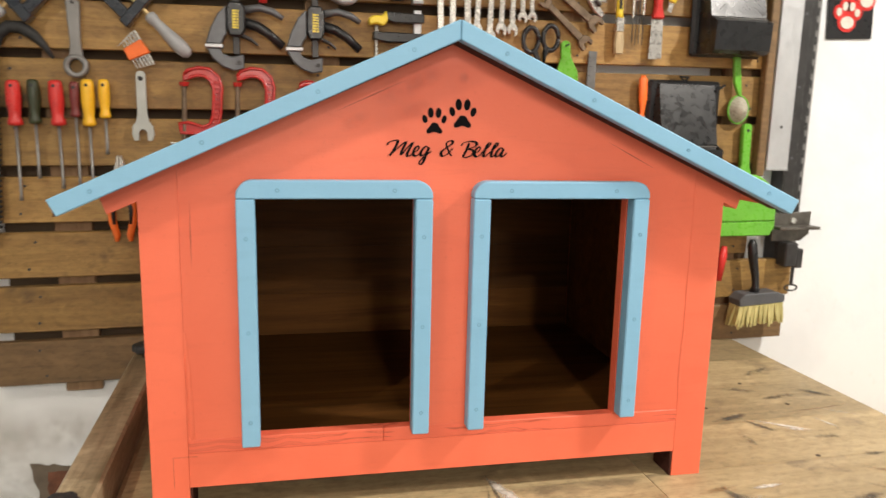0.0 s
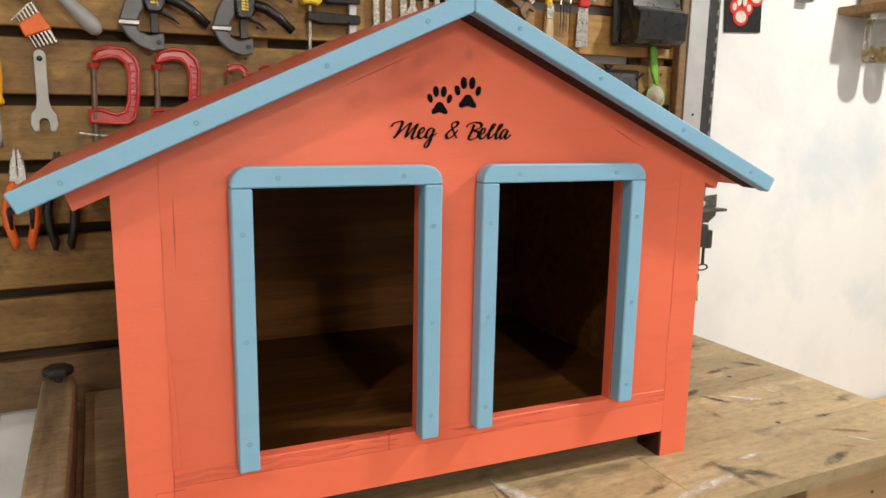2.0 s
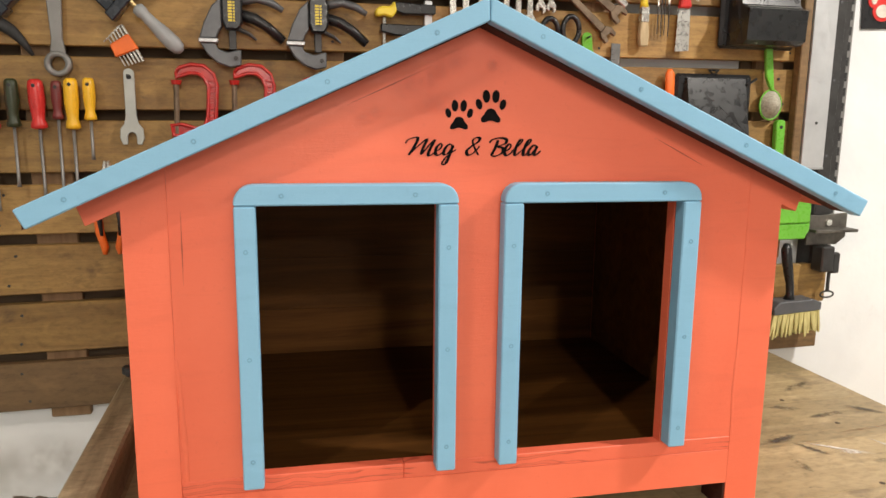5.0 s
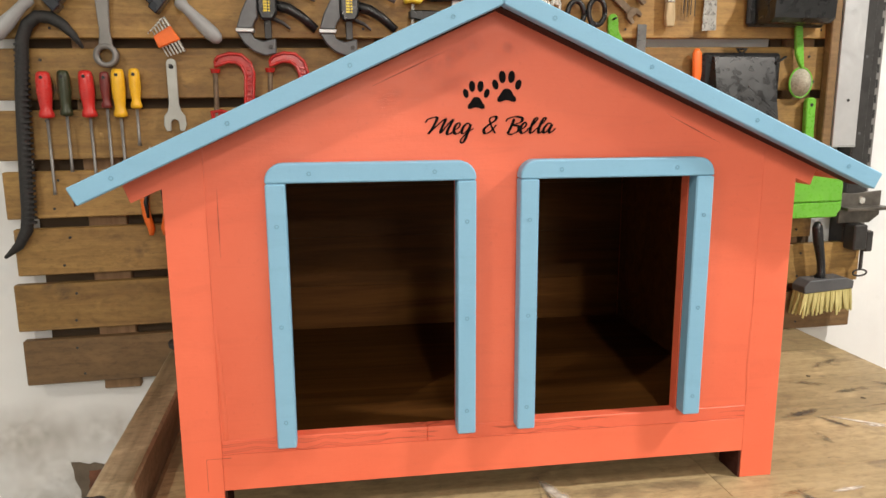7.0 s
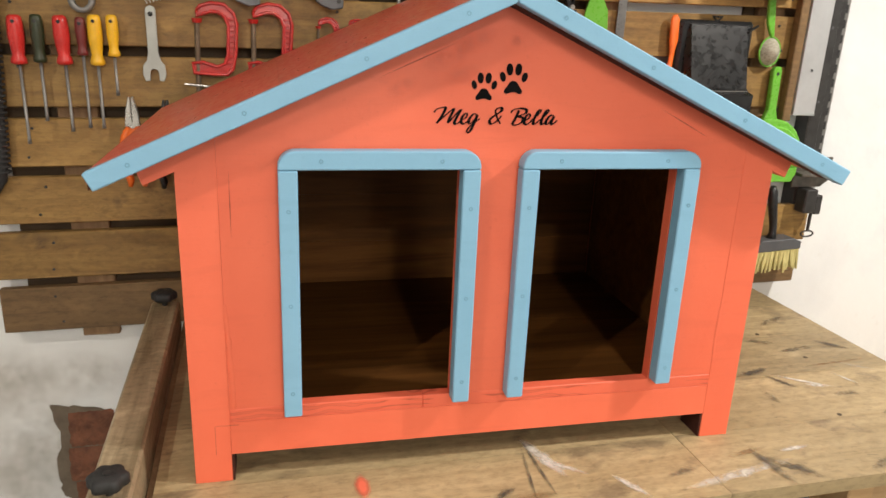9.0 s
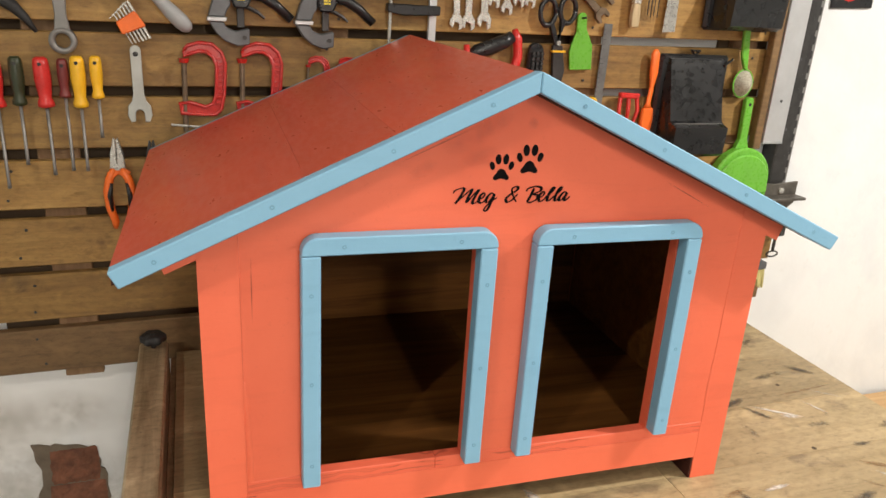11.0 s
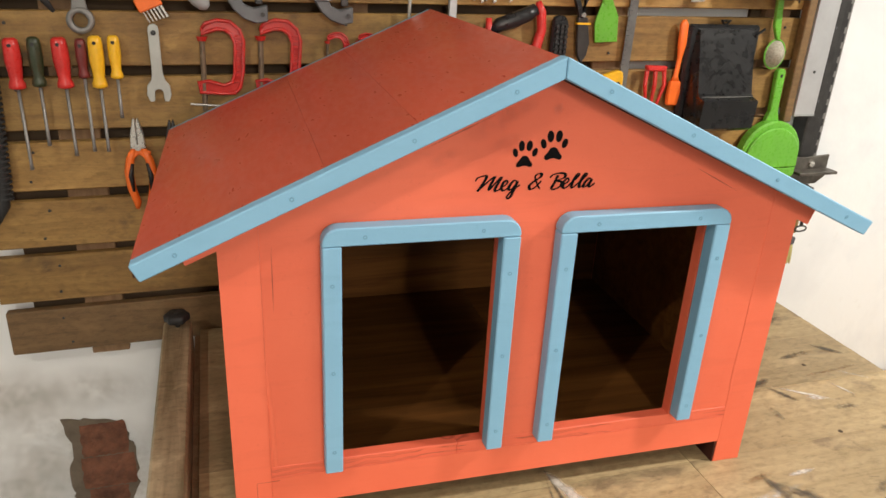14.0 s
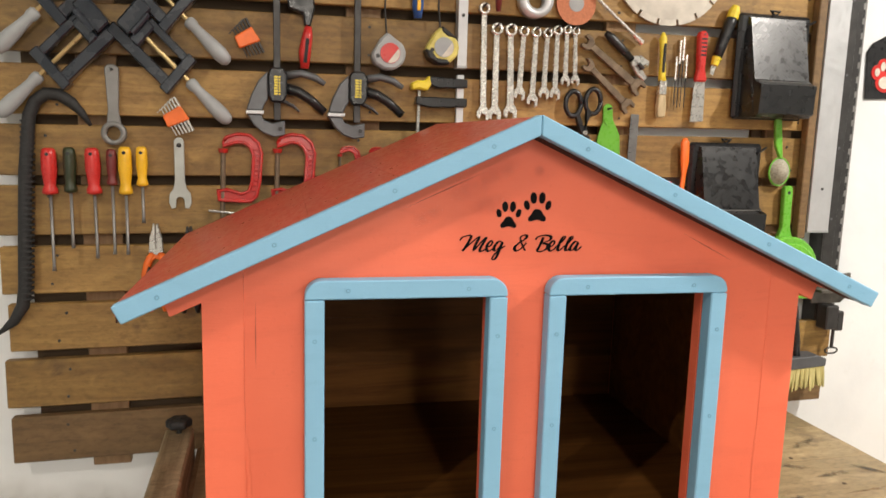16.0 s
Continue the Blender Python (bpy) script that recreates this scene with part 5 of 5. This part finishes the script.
def hand_saw():
    t = thing("hand_saw", (0.53, TY, 1.39), "saw with red frame and black grip", "saw")
    y = TY - 0.012
    part("grip", tube([(0.475, y, 1.450), (0.49, y, 1.462), (0.52, y, 1.472), (0.55, y, 1.484), (0.566, y, 1.494)], [0.010, 0.014, 0.0155, 0.0145, 0.012], 12), BLACK, t, smooth=True)
    part("frame", tube([(0.468, y, 1.475), (0.470, y, 1.445), (0.476, y, 1.425)], [0.006, 0.008, 0.006], 10), RED_PLASTIC, t, smooth=True)
    part("frame", tube([(0.570, y, 1.508), (0.578, y, 1.490), (0.582, y, 1.455), (0.574, y, 1.420), (0.54, y, 1.400), (0.49, y, 1.395)], [0.006, 0.010, 0.010, 0.011, 0.010, 0.007], 10), RED_PLASTIC, t, smooth=True)
    part("blade", box(0.20, 0.54, y - 0.001, y + 0.001, 1.385, 1.40), STEEL, t)


def yellow_handle():
    t = thing("yellow_handle", (0.75, TY, 1.29), "yellow plastic tool handle with a hole", "tool handle")
    part("body", prism([(0.715, 1.350), (0.735, 1.366), (0.772, 1.376), (0.780, 1.366), (0.780, 1.338), (0.768, 1.300), (0.715, 1.29)], TY - 0.022, TY - 0.004, 0.004), YELLOW, t)
    part("hole", tube([(0.766, TY - 0.0228, 1.346), (0.766, TY - 0.018, 1.346)], 0.006, 10), RUBBER, t)


def block_brush():
    t = thing("block_brush", (1.25, TY, 0.885), "whitewash brush with black handle and straw bristles", "block brush")
    y = TY - 0.03
    part("handle", tube([(1.222, y, 1.103), (1.223, y, 1.090), (1.228, y, 1.06), (1.240, y, 1.01), (1.243, y, 0.985), (1.240, y, 0.968)], [0.006, 0.0115, 0.0115, 0.009, 0.009, 0.014], 12), BLACK, t, smooth=True)
    part("block", prism([(1.186, 0.957), (1.200, 0.972), (1.290, 0.976), (1.312, 0.968), (1.311, 0.950), (1.188, 0.942)], y - 0.024, y + 0.022, 0.002), GREY_DARK, t)
    rng = random.Random(5)
    b = bmesh.new()
    for i in range(20):
        for j in range(5):
            x = 1.193 + 0.0060 * i
            yy = y - 0.019 + 0.0088 * j
            dx, dl = (rng.random() - 0.5) * 0.010 + (i - 10) * 0.0010, rng.random() * 0.012
            tube([(x, yy, 0.949), (x + dx * 0.5, yy, 0.92), (x + dx, yy - 0.002 + 0.004 * rng.random(), 0.884 + dl + 0.006 * i / 20)], [0.0034, 0.0042, 0.0024], 5, b)
    part("bristles", b, STRAW, t, "pale yellow straw bristles")


GREY_DARK = plain("dark_grey_plastic", (0.085, 0.088, 0.095), 0.5)


def edge_clamp():
    t = thing("bracket_clamp", (1.34, TY, 0.96), "bare steel angle bracket with a hanging clamp screw", "bracket")
    part("plate", prism([(1.290, 1.094), (1.372, 1.094), (1.396, 1.112), (1.396, 1.168), (1.322, 1.162), (1.290, 1.165)], TY - 0.010, TY - 0.004, 0.001), STEEL_OLD, t)
    part("angle", box(1.284, 1.398, TY - 0.045, TY - 0.010, 1.127, 1.134, 0.001), STEEL_OLD, t)
    part("body", box(1.312, 1.346, TY - 0.040, TY - 0.004, 1.035, 1.0935, 0.003), DARK_STEEL, t)
    part("sleeve", box(1.346, 1.366, TY - 0.036, TY - 0.010, 1.030, 1.078, 0.003), DARK_STEEL, t)
    part("bolt", tube([(1.345, TY - 0.014, 1.146), (1.345, TY - 0.005, 1.146)], 0.008, 6), CHROME, t)
    part("screw", tube([(1.350, TY - 0.022, 1.03), (1.350, TY - 0.022, 0.985)], 0.004, 8), DARK_STEEL, t)
    pts = [(1.350 + 0.018 * math.cos(a), TY - 0.022, 0.978 + 0.0075 * math.sin(a)) for a in [2 * math.pi * i / 18 for i in range(19)]]
    part("ring_handle", tube(pts, 0.0022, 6), DARK_STEEL, t)


RUSTED = plain("rusted_steel", (0.20, 0.145, 0.095), 0.5, 0.5, 0.6, 45, 0.2)
STEEL_OLD = plain("dull_bare_steel", (0.17, 0.155, 0.135), 0.42, 0.6, 0.6, 35, 0.08)


DISC_STEEL = plain("dusty_disc_steel", (0.50, 0.455, 0.39), 0.42, 0.45, 0.3, 22, 0.1)


def cutting_disc():
    t = thing("cutting_disc", (0.852, TY, 1.718), "grey segmented diamond cutting disc", "saw disc")
    cx, cz, r = 0.852, 1.858, 0.140
    d = part("disc", annulus(cx, cz, r - 0.012, 0.012, TY - 0.006, TY - 0.003, 48), DISC_STEEL, t)
    for i in range(18):
        a0 = 20 * i
        o = [*arc(cx, cz, r, r, a0 + 1.2, a0 + 18.8, 5), *arc(cx, cz, r - 0.0125, r - 0.0125, a0 + 18.8, a0 + 1.2, 5)]
        part("segment", prism(o, TY - 0.007, TY - 0.002), DISC_STEEL, d)


def round_discs():
    t = thing("tape_roll", (0.545, TY, 1.71), "roll of pale grey tape hung on a nail", "tape roll")
    part("roll", annulus(0.545, 1.748, 0.036, 0.018, TY - 0.026, TY - 0.003, 28), ALU, t, smooth=True)
    hook(t, 0.545, 1.765)
    t = thing("sanding_disc", (0.645, TY, 1.70), "orange abrasive disc hung on a nail", "abrasive disc")
    part("disc", annulus(0.640, 1.750, 0.044, 0.006, TY - 0.005, TY - 0.002, 30), ORANGE_BROWN, t)
    part("print_label", tube([(0.640, TY - 0.0056, 1.750), (0.640, TY - 0.0045, 1.750)], 0.017, 16), GREY_PLASTIC, t)
    t = thing("socket_bar", (0.74, TY, 1.675), "slim steel socket bar hung at a slant", "socket bar")
    part("rod", tube([(0.680, TY - 0.01, 1.765), (0.775, TY - 0.01, 1.692)], 0.0035, 8), STEEL, t)
    part("socket", tube([(0.772, TY - 0.01, 1.694), (0.793, TY - 0.01, 1.678)], [0.005, 0.007], 10), CHROME, t)
    t = thing("awl", (0.468, TY, 1.72), "small awl with dark red handle", "awl")
    part("handle", tube([(0.468, TY - 0.012, 1.80), (0.468, TY - 0.012, 1.76), (0.468, TY - 0.012, 1.722)], [0.006, 0.009, 0.005], 10), MAROON, t, smooth=True)
    t = thing("chisel", (0.302, TY, 1.695), "chisel with blue and yellow plastic handle", "chisel")
    part("handle", tube([(0.302, TY - 0.013, 1.82), (0.302, TY - 0.013, 1.72), (0.302, TY - 0.013, 1.697)], [0.010, 0.0115, 0.008], 12), BLUE_PLASTIC, t, smooth=True)
    part("inlay", box(0.2985, 0.3055, TY - 0.0262, TY - 0.020, 1.71, 1.80, 0.001), YELLOW, t)
    t = thing("caulking_cutter", (0.085, TY, 1.585), "black tool with red and black grips", "hand tool")
    part("head", prism([(0.050, 1.730), (0.100, 1.726), (0.102, 1.70), (0.094, 1.668), (0.082, 1.668), (0.080, 1.69), (0.052, 1.70)], TY - 0.020, TY - 0.004, 0.003), BLACK, t)
    part("grip", tube([(0.090, TY - 0.012, 1.668), (0.088, TY - 0.012, 1.65), (0.083, TY - 0.012, 1.62), (0.083, TY - 0.012, 1.590)], [0.007, 0.010, 0.012, 0.008], 12), RED_PLASTIC, t, smooth=True)
    part("grip_inlay", tube([(0.088, TY - 0.0215, 1.645), (0.083, TY - 0.0225, 1.60)], 0.0035, 8), BLACK, t)
    t = thing("rasp", (1.155, TY, 1.0), "small rasp with a red plastic handle", "rasp")
    part("handle", tube([(1.160, TY - 0.012, 1.085), (1.156, TY - 0.012, 1.06), (1.150, TY - 0.012, 1.0)], [0.006, 0.011, 0.008], 10), RED_PLASTIC, t, smooth=True)


ORANGE_BROWN = plain("orange_abrasive", (0.55, 0.20, 0.10), 0.8, 0, 0.3, 200, 0.5)
MAROON = plain("dark_red_handle", (0.16, 0.022, 0.02), 0.4)
BLUE_PLASTIC = plain("blue_plastic", (0.03, 0.10, 0.32), 0.35)
OLIVE = plain("olive_handle", (0.030, 0.040, 0.016), 0.35)


def brick_patch():
    t = thing("exposed_brick", (-0.34, WALL, 0.43), "broken plaster showing red brick and mortar", "brick patch")
    rng = random.Random(3)
    rim = [(-0.416, 0.632), (-0.352, 0.624), (-0.300, 0.610), (-0.289, 0.561), (-0.279, 0.520), (-0.285, 0.440), (-0.300, 0.385), (-0.355, 0.365), (-0.400, 0.385), (-0.416, 0.425), (-0.424, 0.480), (-0.402, 0.550)]
    fine = []
    for (a, b), (c, d) in zip(rim, rim[1:] + rim[:1]):
        for k in range(4):
            fine.append((a + (c - a) * k / 4 + (rng.random() - 0.5) * 0.012, b + (d - b) * k / 4 + (rng.random() - 0.5) * 0.008))
    for k, (x, z, w, h, turn) in enumerate(((-0.44, 0.56, 0.30, 0.34, 10), (-0.52, 0.42, 0.34, 0.30, 60), (-0.34, 0.70, 0.26, 0.12, -8), (-0.30, 0.47, 0.22, 0.30, 0), (-0.50, 0.70, 0.22, 0.16, 20))):
        part("grime", film(x, WALL - 0.0006 - 0.0002 * k, z, w, h, turn), GRIME_SHADE, t, "brown grey dirt on the plaster with shade painted in")
    part("mortar_bed", prism(fine, WALL - 0.003, WALL + 0.001, 0), MORTAR, t)
    for x0, x1, z0, z1 in ((-0.386, -0.293, 0.528, 0.612), (-0.392, -0.284, 0.442, 0.5255), (-0.386, -0.304, 0.378, 0.4395)):
        b = bmesh.new()
        nu, nv = 22, 14
        g = []
        for j in range(nv + 1):
            row = []
            for i in range(nu + 1):
                u, v = i / nu, j / nv
                x, z = x0 + (x1 - x0) * u, z0 + (z1 - z0) * v
                n1 = noise.noise((x * 60, z * 60, 1.0))
                n2 = noise.noise((x * 190, z * 190, 5.0))
                edge = min(u, 1 - u, v, 1 - v)
                if edge == 0:
                    x += 0.005 * n1
                    z += 0.003 * n2
                y = WALL - 0.0035 - (0.004 + 0.004 * n1 + 0.002 * n2) * min(1.0, edge * 6)
                row.append(b.verts.new((x, min(y, WALL - 0.0032), z)))
            g.append(row)
        for j in range(nv):
            for i in range(nu):
                b.faces.new((g[j][i], g[j][i + 1], g[j + 1][i + 1], g[j + 1][i]))
        part("brick", b, BRICK, t)


crowbar()
ring_wrench()
for args in ((-0.372, 1.428, 1.344, 1.203, RED_PLASTIC, "red", 0.0135), (-0.338, 1.430, 1.348, 1.245, OLIVE, "black and olive", 0.0115), (-0.300, 1.430, 1.345, 1.226, RED_PLASTIC, "red", 0.0135, 0.002), (-0.267, 1.428, 1.362, 1.233, MAROON, "dark red", 0.0095), (-0.244, 1.433, 1.345, 1.232, YELLOW, "yellow", 0.0125), (-0.215, 1.434, 1.361, 1.292, YELLOW, "short yellow", 0.0105)):
    screwdriver(*args)
flat_spanner()
pliers(-0.195, 1.290, ORANGE, "combination pliers with orange and black grips")
pliers(-0.135, 1.285, BLACK, "dark pliers with black grips", True)
c_clamp(-0.033, 1.452, 1.0)
c_clamp(0.068, 1.454, 1.0)
c_clamp(0.172, 1.438, 0.55)
c_clamp(0.228, 1.438, 0.5)
hex_keys(-0.152, 1.490, -28, STEEL)
hex_keys(-0.022, 1.640, -28, DARK_STEEL)
corner_clamp(-0.252, 1.640)
corner_clamp(-0.252, 1.749)
quick_clamp(0.031)
quick_clamp(0.184)
tape_measure(0.243, 1.627, GREY_PLASTIC, RED_PLASTIC, "grey tape measure with a red round label")
tape_measure(0.350, 1.644, TAPE_YELLOW, GREY_PLASTIC, "worn yellow tape measure with black corners on a cord")
f_clamp()
spirit_level(0.382, 0.402, 1.607, 1.95, ALU, "pale metal straightedge level")
for x, top, x2, bot, k in ((0.440, 1.730, 0.444, 1.508, 1.1), (0.468, 1.692, 0.469, 1.508, 1.15), (0.498, 1.692, 0.503, 1.512, 1.2), (0.526, 1.690, 0.521, 1.552, 1.0), (0.553, 1.690, 0.550, 1.540, 1.0), (0.578, 1.690, 0.575, 1.556, 0.95), (0.600, 1.696, 0.600, 1.556, 0.95), (0.621, 1.698, 0.622, 1.584, 0.85), (0.640, 1.696, 0.644, 1.586, 0.8)):
    combo_spanner(x, top, x2, bot, k)
old_wrench(0.668, 1.672, 0.790, 1.586, 1.0, RUSTED, "worn steel open ended wrench, hung aslant")
old_wrench(0.672, 1.626, 0.768, 1.545, 0.9, RUSTED, "small rusty open ended wrench, hung aslant")
adjustable_wrench()
scissors()
green_scraper()
steel_ruler()
paint_brush()
needle_files()
putty_knife()
utility_knife()
paint_tray(1.022, 1.205, 1.530, 1.752, "glossy black paint roller tray, hung upright", 26)
paint_tray(0.925, 1.108, 1.250, 1.468, "dusty black paint roller tray, hung upright", 9)
spirit_level(1.245, 1.303, 1.272, 2.0, ALU, "wide aluminium straightedge beside the slats")
perforated_upright()
paw_sign()
shelf_and_jars()
silicone_brush()
strainer()
dustpan()
red_claw()
black_brush()
hand_saw()
yellow_handle()
block_brush()
edge_clamp()
cutting_disc()
round_discs()
brick_patch()
